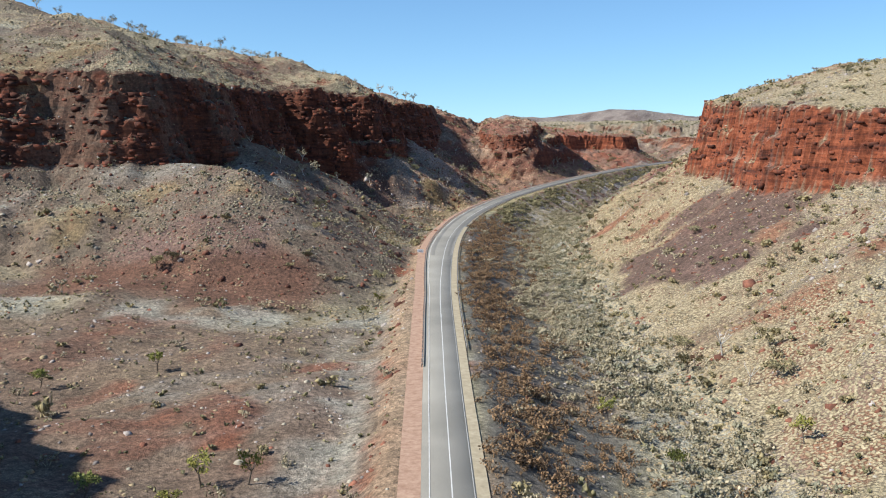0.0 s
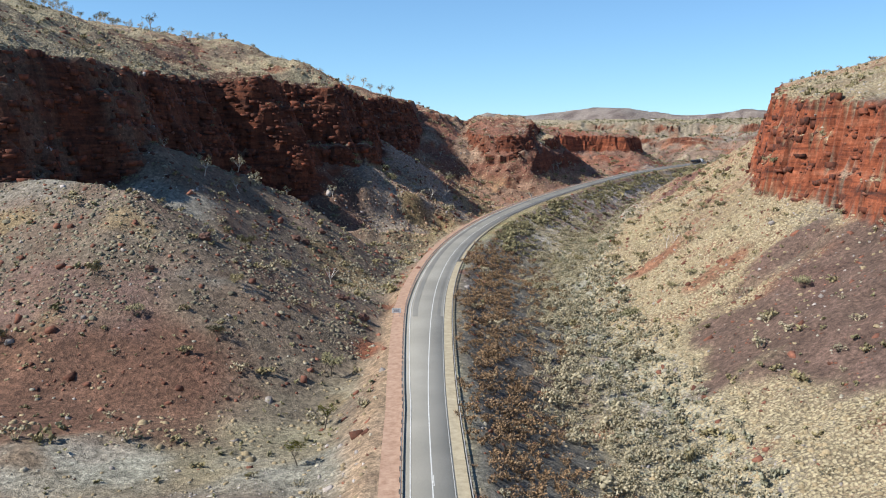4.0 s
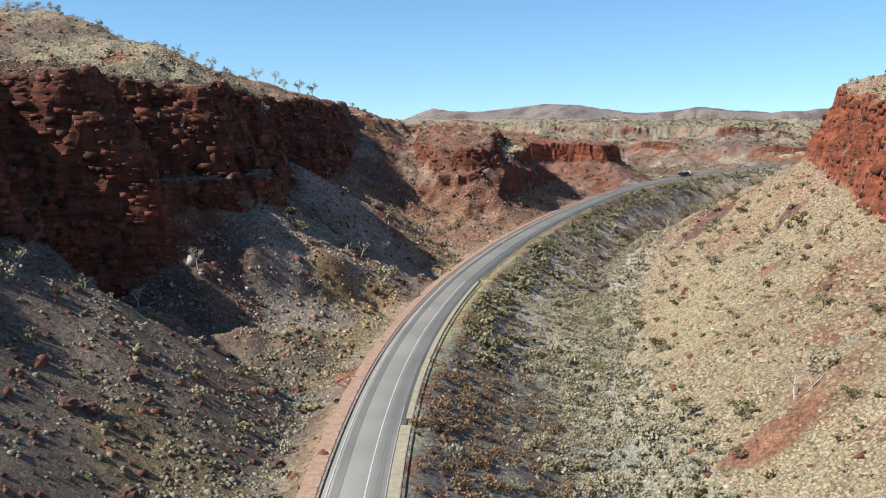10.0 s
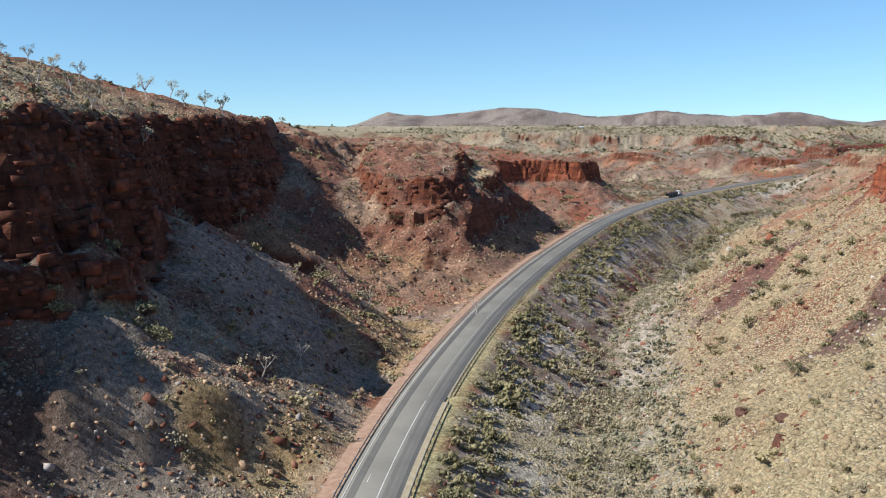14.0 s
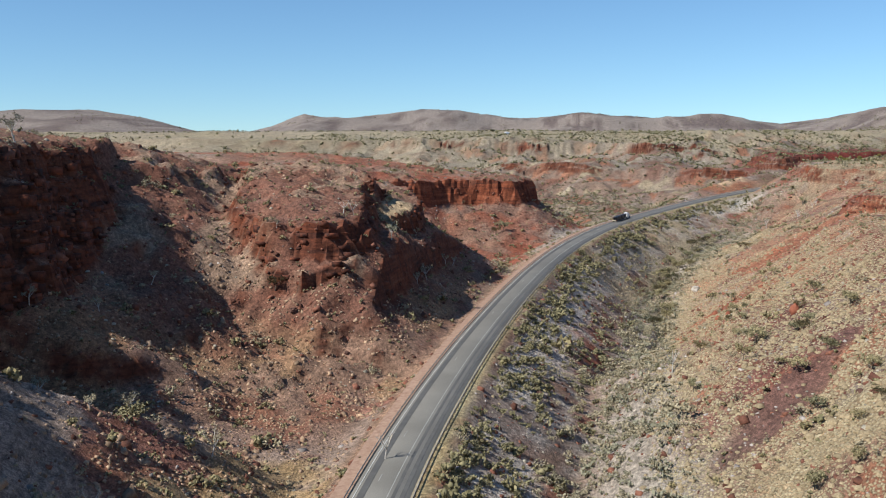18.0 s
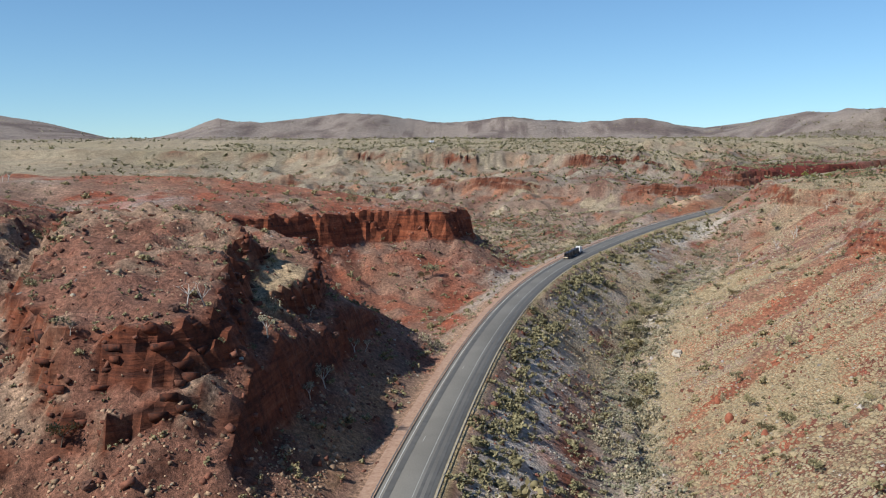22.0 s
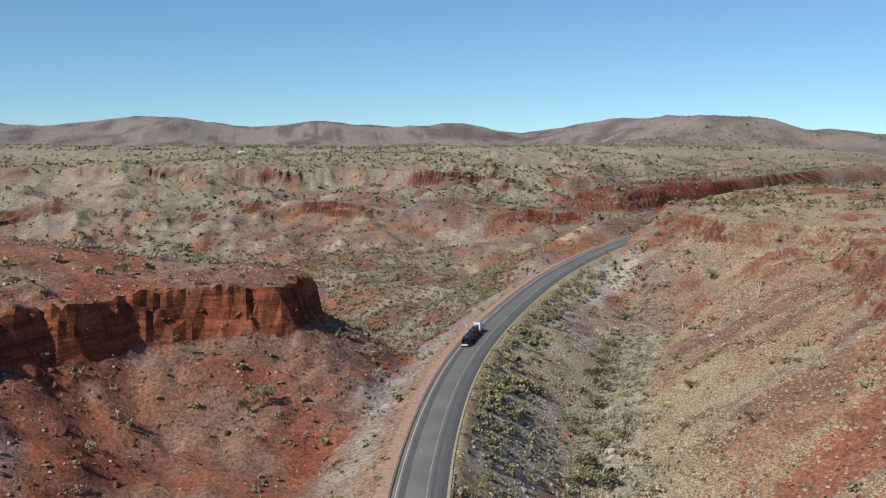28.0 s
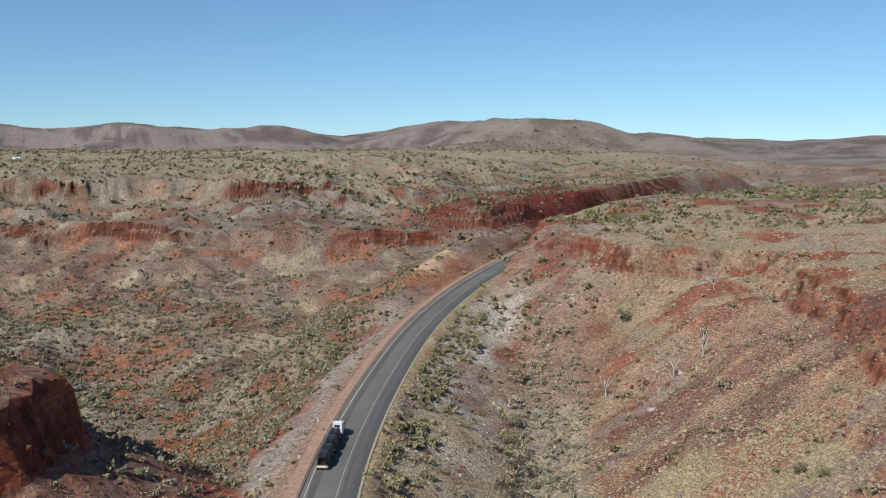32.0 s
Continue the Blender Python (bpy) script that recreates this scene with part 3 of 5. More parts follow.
# broken colours of the northern slopes
north = smooth(1060, 1150, GY) * (GN < -24)
TINT = blend(TINT, (0.33, 0.125, 0.062), north * smooth(0.16, 0.30, PB + 0.4 * PA) * 0.6)
TINT = blend(TINT, (0.37, 0.30, 0.19), north * smooth(0.14, 0.26, -PB + 0.3 * PC) * 0.65)
TINT = blend(TINT, (0.15, 0.075, 0.055), north * smooth(0.30, 0.40, np.abs(PA) + 0.3 * PB) * 0.7)
TINT = blend(TINT, (0.235, 0.205, 0.175), north * smooth(-0.1, 0.2, PC + 0.2) * smooth(0.2, -0.1, PB) * 0.6)
west = (GN < -16) * smooth(236, 262, GY) * (1 - smooth(470, 500, GY))
spurs = smooth(12, 15, -GN) * smooth(470, 490, GY) * (1 - smooth(690, 730, GY)) * (1 - smooth(58, 68, GZ))
TINT = blend(TINT, (0.325, 0.245, 0.195), spurs * 0.85)
# recess under the west cliff: red rubble colour, darkened for the shade there
cove_shade = (1 - smooth(-36, -20, GX + PB * 10)) * smooth(470, 482, GY) * (1 - smooth(520, 534, GY))
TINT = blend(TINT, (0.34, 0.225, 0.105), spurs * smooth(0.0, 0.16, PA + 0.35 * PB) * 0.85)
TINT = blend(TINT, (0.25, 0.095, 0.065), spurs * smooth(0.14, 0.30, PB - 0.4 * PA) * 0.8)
TINT = blend(TINT, (0.135, 0.066, 0.046), cove_shade * 0.9)
TINT = blend(TINT, (0.185, 0.132, 0.098), west * smooth(-0.25, 0.15, PB + 0.1) * 0.7)
TINT = blend(TINT, (0.30, 0.19, 0.085), west * smooth(0.22, 0.32, PA) * 0.5)
# purple scree below the east cliff, bare red of the bluff, red toe of the south-west slope
TINT = blend(TINT, (0.155, 0.062, 0.048), (1 - smooth(12, 26, np.abs((GX - 190) * 0.62 - (GY - 690) * 0.78 + PB * 16)) ) * smooth(60, 80, GN) * smooth(560, 600, GY) * (1 - smooth(860, 900, GY)) * 0.8)
TINT = blend(TINT, (0.24, 0.088, 0.050), (1 - smooth(40, 90, np.hypot(GX - 150, (GY - 985)) + PA * 50)) * smooth(-0.35, 0.15, PB) * 0.75)
red_dome = 1 - smooth(60, 130, np.hypot((GX - 110) * 0.8, GY - 1110) + PA * 60)
TINT = blend(TINT, (0.28, 0.125, 0.075), red_dome * 0.7)
TINT = blend(TINT, (0.170, 0.076, 0.050), (1 - smooth(12, 22, np.abs(GY - 276) + PB * 12)) * smooth(30, 44, -GN) * (1 - smooth(110, 140, -GN)) * 0.85)
TINT = blend(TINT, (0.19, 0.105, 0.088), (1 - smooth(6, 14, np.abs(GY - 299) + PB * 12)) * smooth(52, 62, -GN) * (1 - smooth(100, 120, -GN)) * 0.8)
TINT = blend(TINT, (0.185, 0.090, 0.060), BUTTE * 0.85)
apron = BUTTE * (1 - smooth(24, 34, GZ + PB * 12)) * smooth(12, 15, -GN)
TINT = blend(TINT, (0.29, 0.195, 0.135), apron * 0.8)
TINT = blend(TINT, (0.34, 0.22, 0.11), apron * smooth(0.0, 0.2, PA + 0.4 * PB) * 0.7)
TINT = blend(TINT, (0.30, 0.245, 0.175), BUTTE * smooth(34, 44, GZ) * smooth(0.12, 0.28, PB + 0.3 * PA) * 0.7)
TINT = blend(TINT, (0.235, 0.115, 0.068), smooth(14, 24, -GN) * smooth(650, 680, GY) * (1 - smooth(800, 840, GY)) * (1 - BUTTE) * 0.7)
TINT = blend(TINT, (0.40, 0.335, 0.21), (1 - smooth(10, 17, np.hypot(GX - 90, (GY - 800) * 0.8) + PB * 10)) * smooth(49, 53, GZ) * (1 - smooth(62, 65, GZ)) * 0.9)
# red cut and orange bank by the crest of the road, red mound behind
TINT = blend(TINT, (0.36, 0.165, 0.09), (1 - smooth(14, 34, np.hypot((GX - 415) * 0.6, GY - 1140) + PB * 22)) * 0.85)
TINT = blend(TINT, (0.60, 0.42, 0.27), (1 - smooth(4, 12, np.hypot((GX - 425) * 0.45, GY - 1147 - (GX - 425) * 0.5) + PB * 12)) * 0.85)
TINT = blend(TINT, (0.16, 0.028, 0.020), (1 - smooth(30, 62, np.hypot((GX - 590) * 0.45, GY - 1240) + PB * 20)) * 0.95)
# plain: straw grass and grey-green scrub
plain = smooth(1280, 1700, GY)
TINT = blend(TINT, blend(np.zeros(GX.shape + (3,)) + (0.35, 0.29, 0.20), (0.23, 0.19, 0.13), smooth(-0.15, 0.3, PC)), plain * 0.85)
hills = smooth(1500, 2300, np.hypot(GX - 90, GY - 560))
TINT = blend(TINT, blend(np.zeros(GX.shape + (3,)) + (0.255, 0.208, 0.185), (0.135, 0.100, 0.095), smooth(0.02, 0.2, PA + 0.5 * PC)), hills * 0.9)
TINT = TINT * (1 + (smooth(660, 760, GY) * (1 - 0.8 * smooth(1080, 1160, GY)))[..., None] * np.array((0.09, -0.03, -0.06)))
TINT = blend(TINT, (0.27, 0.165, 0.105), smooth(46, 54, GN) * (1 - smooth(600, 640, GY)) * (1 - ROCK) * 0.4)
# ash beside the road, grey rubble banks, creek gravel, shoulders
ash = smooth(5, 9, GN) * (1 - smooth(24, 44, GN + PB * 22)) * (1 - smooth(430, 500, GY)) * smooth(-0.45, 0.1, PB + 0.6)
TINT = blend(TINT, (0.165, 0.138, 0.122), ash * 0.9)
bank = smooth(9, 13, GN) * (1 - smooth(26, 38, GN + PB * 14)) * smooth(470, 560, GY_ROAD) * (1 - smooth(1090, 1130, GY_ROAD)) * smooth(-0.3, 0.15, PB + 0.15)
TINT = blend(TINT, (0.52, 0.46, 0.395), bank * 0.9)
TINT = blend(TINT, (0.24, 0.085, 0.050), smooth(26, 32, GN) * (1 - smooth(36, 44, GN)) * smooth(600, 700, GY_ROAD) * (1 - smooth(1060, 1100, GY_ROAD)) * smooth(-0.1, 0.2, PB) * 0.8)
creek = smooth(34, 42, GN) * (1 - smooth(54, 62, GN)) * (1 - smooth(1080, 1120, GY_ROAD))
TINT = blend(TINT, (0.36, 0.32, 0.265), creek * 0.7)
TINT = blend(TINT, (0.36, 0.305, 0.255), smooth(9, 12, -GN) * (1 - smooth(15, 24, -GN + PB * 10)) * smooth(860, 920, GY_ROAD) * (1 - smooth(1070, 1110, GY_ROAD)) * 0.85)
pale = smooth(12, 16, -GN) * (1 - smooth(20, 34, -GN + PB * 22)) * (1 - smooth(236, 262, GY)) + (1 - smooth(4, 14, np.abs(GY - 244 - PB * 8))) * (GN < -12) * (GN > -140)
TINT = blend(TINT, (0.40, 0.355, 0.30), np.clip(pale, 0, 1) * smooth(-0.3, 0.15, PB + 0.2 * PA) * 0.7)
TINT = blend(TINT, (0.35, 0.22, 0.145), smooth(4, 5, -GN) * (1 - smooth(10, 14, -GN + PB * 4)) * 0.85)
TINT = blend(TINT, (0.40, 0.33, 0.17), smooth(4, 5, GN) * (1 - smooth(7, 10, GN)) * smooth(430, 520, GY_ROAD) * 0.8)

# patches of scree, bare soil and grass on the slope across the creek: middle, half length, half width, turn, colour, strength, grass
PURPLE, BARE, STRAW, DUSTY = (0.130, 0.072, 0.060), (0.255, 0.108, 0.064), (0.38, 0.30, 0.17), (0.25, 0.140, 0.092)
PATCHES = [(95, 310, 46, 32, 70, PURPLE, 0.9, 0.08), (76, 406, 11, 5, 0, BARE, 0.9, 0.05), (84, 364, 10, 5, 10, BARE, 0.8, 0.1), (136, 558, 24, 7, 27, PURPLE, 0.85, 0.1),
           (120, 503, 9, 4, 10, BARE, 0.8, 0.1), (96, 500, 50, 15, 68, STRAW, 0.6, 1.0), (151, 634, 19, 5, 18, PURPLE, 0.8, 0.1), (144, 611, 16, 9, 15, STRAW, 0.6, 1.0),
           (220, 750, 70, 22, 66, STRAW, 0.6, 0.95), (328, 920, 30, 10, -21, STRAW, 0.6, 1.0), (305, 862, 42, 9, 2, BARE, 0.8, 0.15), (322, 942, 25, 12, 18, STRAW, 0.7, 1.0),
           (318, 893, 32, 13, 8, DUSTY, 0.85, 0.2), (390, 1035, 36, 22, 40, DUSTY, 0.7, 0.3), (243, 812, 16, 5, 30, BARE, 0.7, 0.1), (196, 716, 14, 4, 20, BARE, 0.7, 0.1)]
GRASS_ADD, GRASS_AT = np.zeros(GX.shape), np.zeros(GX.shape)
for px, py, la, lb, turned, colour, power, cover in PATCHES:
    ca, sa = math.cos(radians(turned)), math.sin(radians(turned))
    far = np.hypot(((GX - px) * ca + (GY - py) * sa) / la, ((GY - py) * ca - (GX - px) * sa) / lb)
    inside = 1 - smooth(0.75, 1.15, far + PB * 0.8)
    TINT = blend(TINT, colour, inside * power)
    GRASS_ADD = GRASS_ADD + (cover - GRASS_ADD) * inside
    GRASS_AT = np.maximum(GRASS_AT, inside)
TINT = TINT * (np.array((0.805, 0.885, 0.84)) + (smooth(440, 640, GY) * (1 - 0.35 * smooth(980, 1100, GY)))[..., None] * np.array((0.085, 0.0, 0.015)))

gm = grid_mesh("ground", GX, GY, GZ)
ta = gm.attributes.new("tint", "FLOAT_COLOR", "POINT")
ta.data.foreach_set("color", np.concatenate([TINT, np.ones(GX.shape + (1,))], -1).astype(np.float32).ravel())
ra = gm.attributes.new("rock", "FLOAT", "POINT")
ra.data.foreach_set("value", ROCK.astype(np.float32).ravel())
# low redness picks the darker rock of the west cliffs, shade included
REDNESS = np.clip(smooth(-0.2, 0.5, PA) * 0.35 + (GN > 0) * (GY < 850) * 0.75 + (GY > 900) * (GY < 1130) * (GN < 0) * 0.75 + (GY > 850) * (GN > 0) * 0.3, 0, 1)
GRASS = (np.clip(np.maximum(SPIN * 1.1 + 0.12 - 0.5 * across, 0.95 * straw_band) + 0.3 * sunny * (1 - across) + 0.35 * EAST * (1 - smooth(660, 740, GY)) * smooth(90, 140, GY) * smooth(0.25, 0.0, PB + 0.3 * PA), 0, 1) * (1 - ash) * (1 - 0.7 * slope_scree * (1 - EAST)) * (1 - ROCK) * (1 - 0.85 * red_dome) * (1 - 0.85 * hills) * (1 - 0.8 * BUTTE) * (1 - 0.6 * (GN < 0) * (GY < 300)) * (1 - 0.85 * smooth(14, 24, GN) * smooth(900, 960, GY) * smooth(0.0, 0.2, PA + 0.3 * PB)) * smooth(9, 13, np.abs(GN)))
GRASS = GRASS + (GRASS_ADD - GRASS) * GRASS_AT
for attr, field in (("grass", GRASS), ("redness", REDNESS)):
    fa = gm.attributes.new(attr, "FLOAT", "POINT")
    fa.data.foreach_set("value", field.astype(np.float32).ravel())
flat_faces = (ROCK[:-1, :-1] + ROCK[1:, 1:]).ravel() < 0.7
gm.polygons.foreach_set("use_smooth", flat_faces)
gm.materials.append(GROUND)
ground = tagged(new("ground", gm), "red stony canyon ground with cliffs and dry slopes", "ground", kind="structure")


def look_up(x, y, *fields):
    """Values of ground fields at places, between the sheet's points."""
    u = x * math.cos(TURN) + y * math.sin(TURN)
    v = -x * math.sin(TURN) + y * math.cos(TURN)
    i = np.clip(np.searchsorted(gu, u) - 1, 0, len(gu) - 2)
    j = np.clip(np.searchsorted(gv, v) - 1, 0, len(gv) - 2)
    a = np.clip((u - gu[i]) / (gu[i + 1] - gu[i]), 0, 1)
    b = np.clip((v - gv[j]) / (gv[j + 1] - gv[j]), 0, 1)
    out = [(f[j, i] * (1 - a) + f[j, i + 1] * a) * (1 - b) + (f[j + 1, i] * (1 - a) + f[j + 1, i + 1] * a) * b for f in fields]
    return out if len(out) > 1 else out[0]


def ground_z(x, y):
    return float(look_up(np.array([float(x)]), np.array([float(y)]), GZ)[0])


# ---- the road and its markings ----
def offset_line(n, s0=0.0, s1=9e9, lift=0.0, step=None):
    """Places along the road at an offset to its right."""
    if step:
        q = np.arange(max(s0, 0), min(s1, LINE_S[-1]), step)
    else:
        q = LINE_S[(LINE_S >= s0) & (LINE_S <= s1)]
    c = np.stack([np.interp(q, LINE_S, LINE[:, k]) for k in range(3)], 1)
    n = n(c[:, 1]) if callable(n) else n
    h = np.stack([np.interp(q + 1, LINE_S, LINE[:, k]) - np.interp(q - 1, LINE_S, LINE[:, k]) for k in range(2)], 1)
    h /= np.linalg.norm(h, axis=1)[:, None]
    return c[:, 0] + h[:, 1] * n, c[:, 1] - h[:, 0] * n, c[:, 2] + lift, h


def ribbon(name, offsets, lift, material, s0=0.0, s1=9e9, label="", category="road"):
    X, Y, Z = zip(*[offset_line(n, s0, s1, lift + dz)[:3] for n, dz in offsets])
    me = grid_mesh(name, np.stack(X, 1), np.stack(Y, 1), np.stack(Z, 1))
    me.flip_normals()
    me.materials.append(material)
    return tagged(new(name, me), label, category, kind="structure")


def at_y(y):
    return float(np.interp(y, LINE[:, 1], LINE_S))


# offsets of the lines from the road's middle, by place: two lanes at first, a third one for overtaking further on
def centre(d=0.0):
    return lambda y: np.interp(y, [200, 250, 320, 380, 560, 640, 680, 760, 811, 900, 1000, 1080], [0.55, 0.5, 0.3, 0.15, 0.35, 0.7, 1.2, 2.2, 2.75, 2.8, 2.4, 2.0]) + d


def left(d=0.0):
    return lambda y: centre()(y) - np.interp(y, [262, 345, 560, 680], [3.05, 5.65, 5.8, 6.4]) + d


def between(d=0.0):
    return lambda y: (centre()(y) + left()(y)) / 2 + d


ribbon("road", [(left(-1.3), -0.3), (left(-1.15), 0.0), (centre(), 0.06), (centre(4.2), 0.0), (centre(4.35), -0.3)], 0.0, ASPHALT, label="grey asphalt road with an overtaking lane through the canyon")
ribbon("wheel_track", [(left(0.55), 0.0), (left(1.9), 0.0)], 0.064, WORN, at_y(330), label="darker wheel track worn into the asphalt")
ribbon("wheel_track", [(centre(0.75), 0.0), (centre(1.45), 0.0)], 0.066, WORN, at_y(330), label="darker wheel track worn into the asphalt")
ribbon("wheel_track", [(centre(2.3), 0.0), (centre(3.2), 0.0)], 0.066, WORN, at_y(330), label="darker wheel track worn into the asphalt")
ribbon("shoulder", [(left(-4.4), -0.22), (left(-1.2), -0.04)], 0.0, RED_GRAVEL, label="red gravel road shoulder")
ribbon("shoulder", [(centre(3.3), 0.05), (centre(5.1), -0.02)], 0.0, SAND, 0.0, at_y(420), label="pale sandy road shoulder")
ribbon("shoulder", [(centre(3.9), 0.05), (centre(5.0), -0.02)], 0.0, SAND, at_y(420), at_y(560), label="pale sandy road shoulder")
ribbon("shoulder", [(centre(4.2), -0.02), (centre(4.8), -0.10)], 0.0, SAND, at_y(560), label="narrow pale gravel road shoulder")
ribbon("edge_line", [(left(-0.08), 0), (left(0.08), 0)], 0.075, WHITE, label="white painted edge line on the road")
ribbon("edge_line", [(centre(2.98), 0), (centre(3.11), 0)], 0.075, FADED, 0.0, at_y(430), label="faded white edge line on the road")
ribbon("centre_line", [(centre(-0.08), 0), (centre(0.10), 0)], 0.08, WHITE, 0.0, at_y(560), label="solid white centre line on the road")
ribbon("centre_line", [(centre(-0.07), 0), (centre(0.09), 0)], 0.08, FADED, at_y(560), label="worn solid centre line on the road")
q = at_y(60)
while q < at_y(330):
    ribbon("centre_dash", [(centre(0.16), 0), (centre(0.29), 0)], 0.08, WHITE, q, q + 4.2, label="short white dash beside the centre line")
    q += 12
while q < at_y(1100):
    ribbon("lane_dash", [(between(-0.08), 0), (between(0.07), 0)], 0.08, WHITE if q < at_y(600) else FADED, q, q + 4.0, label="short white dash between the uphill lanes")
    q += 12


# ---- scattered growth and stones ----
def template_mesh(verts, faces):
    return np.array(verts, float), np.array(faces, int)


def dome(seed, sides=4):
    rnd = np.random.RandomState(seed)
    v, fcs = [], []
    for k, (r, h) in enumerate(((1.0, -0.12), (0.86, 0.38))):
        for i in range(sides):
            a = 2 * math.pi * (i + 0.5 * k) / sides
            rr = r * rnd.uniform(0.8, 1.15)
            v.append((math.cos(a) * rr, math.sin(a) * rr, h * rnd.uniform(0.8, 1.2)))
    v.append((rnd.uniform(-0.1, 0.1), rnd.uniform(-0.1, 0.1), 0.68))
    for i in range(sides):
        j = (i + 1) % sides
        fcs += [(i, j, sides + i), (j, sides + j, sides + i), (sides + i, sides + j, 2 * sides)]
    return template_mesh(v, fcs)


def stone(seed, blocky=0.5):
    rnd = np.random.RandomState(seed)
    v = [(x * rnd.uniform(0.72, 1.08), y * rnd.uniform(0.72, 1.08), z * rnd.uniform(0.75, 1.1)) for x in (-1, 1) for y in (-1, 1) for z in (-1, 1)]
    quads = [(0, 1, 3, 2), (4, 6, 7, 5), (0, 4, 5, 1), (2, 3, 7, 6), (0, 2, 6, 4), (1, 5, 7, 3)]
    fcs = [t for a, b, c, d in quads for t in ((a, b, c), (a, c, d))]
    return template_mesh(v, fcs)


def bush(seed, leaves=52, size=0.17, flat=0.75, lobes=5, stems=4, core=0.24):
    """Leaf sprays in a few lobes over thin stems; one unit wide each way."""
    rnd = np.random.RandomState(seed)
    v, fcs = [], []
    centres = [(rnd.uniform(-0.55, 0.55), rnd.uniform(-0.55, 0.55), rnd.uniform(0.35, 0.9) * flat) for _ in range(lobes)]
    for c in centres[:stems]:
        k = len(v)
        v += [(0.05, 0, -0.1), (-0.03, 0.05, -0.1), (-0.03, -0.05, -0.1), c]
        fcs += [(k, k + 1, k + 3), (k + 1, k + 2, k + 3), (k + 2, k, k + 3)]
    for c in centres if core else ():
        k = len(v)
        r = core * rnd.uniform(0.85, 1.25, 6)
        v += [(c[0] + r[0], c[1], c[2]), (c[0], c[1] + r[1], c[2]), (c[0] - r[2], c[1], c[2]), (c[0], c[1] - r[3], c[2]), (c[0], c[1], c[2] + 0.8 * r[4]), (c[0], c[1], max(c[2] - r[5], 0.0))]
        for a in range(4):
            fcs += [(k + a, k + (a + 1) % 4, k + 4), (k + (a + 1) % 4, k + a, k + 5)]
    for i in range(leaves):
        c = np.array(centres[i % lobes])
        d = rnd.normal(size=3)
        d /= np.linalg.norm(d)
        p = c + d * (0.42 * rnd.uniform(0.35, 1.0) ** 0.6) * (1, 1, 0.75)
        p[2] = max(p[2], 0.03)
        a, b = rnd.normal(size=3), rnd.normal(size=3)
        a /= np.linalg.norm(a)
        b -= a * (a @ b)
        b /= np.linalg.norm(b)
        s1, s2 = size * rnd.uniform(0.6, 1.2), size * rnd.uniform(0.35, 0.8)
        k = len(v)
        v += [p - a * s1, p - b * s2 * 0.8, p + a * s1, p + b * s2]
        fcs += [(k, k + 1, k + 2), (k, k + 2, k + 3)]
    return template_mesh(v, fcs)


def scatter(name, templates, x, y, size, material, label, category, sink=0.1, flatten=(0.8, 1.2), tilt=0.0, seed=1, smooth_faces=False, lift=None, face=None):
    """One mesh of many small pieces that stand on the ground."""
    rnd = np.random.RandomState(seed)
    z = look_up(x, y, GZ) if lift is None else lift
    V, F, at = [], [], 0
    pick = rnd.randint(0, len(templates), len(x))
    for k, (tv, tf) in enumerate(templates):
        m = np.nonzero(pick == k)[0]
        if not len(m):
            continue
        ang = rnd.uniform(0, 2 * math.pi, len(m)) if face is None else face[m]
        ca, sa = np.cos(ang), np.sin(ang)
        sx, sy = size[m] * rnd.uniform(0.8, 1.2, len(m)), size[m] * rnd.uniform(0.8, 1.2, len(m))
        sz = size[m] * rnd.uniform(*flatten, len(m))
        lx, ly, lz = tv[None, :, 0] * sx[:, None], tv[None, :, 1] * sy[:, None], tv[None, :, 2] * sz[:, None]
        if tilt:
            t1, t2 = rnd.normal(0, tilt, (len(m), 1)), rnd.normal(0, tilt, (len(m), 1))
            lz, lx = lz + lx * t1, lx - lz * t1
            lz, ly = lz + ly * t2, ly - lz * t2
        vx = x[m][:, None] + lx * ca[:, None] - ly * sa[:, None]
        vy = y[m][:, None] + lx * sa[:, None] + ly * ca[:, None]
        vz = z[m][:, None] + lz - sink * size[m][:, None]
        V.append(np.stack([vx, vy, vz], -1).reshape(-1, 3))
        F.append((tf[None] + (at + np.arange(len(m)) * len(tv))[:, None, None]).reshape(-1, 3))
        at += len(m) * len(tv)
    V, F = np.concatenate(V), np.concatenate(F)
    me = bpy.data.meshes.new(name)
    me.vertices.add(len(V))
    me.vertices.foreach_set("co", V.astype(np.float32).ravel())
    me.loops.add(F.size)
    me.loops.foreach_set("vertex_index", F.ravel().astype(np.int32))
    me.polygons.add(len(F))
    me.polygons.foreach_set("loop_start", np.arange(0, F.size, 3, dtype=np.int32))
    me.update(calc_edges=True)
    if smooth_faces:
        me.polygons.foreach_set("use_smooth", np.ones(len(F), bool))
    me.materials.append(material)
    return tagged(new(name, me), label, category, kind="stuff")


RS = np.random.RandomState(4)


def sow(count, lo_u, hi_u, lo_v, hi_v, chance):
    """Random places on the sheet, kept with the chance that a field gives."""
    u, v = RS.uniform(lo_u, hi_u, count), RS.uniform(lo_v, hi_v, count)
    x = u * math.cos(TURN) - v * math.sin(TURN)
    y = u * math.sin(TURN) + v * math.cos(TURN)
    keep = RS.uniform(0, 1, count) < look_up(x, y, chance)
    return x[keep], y[keep]


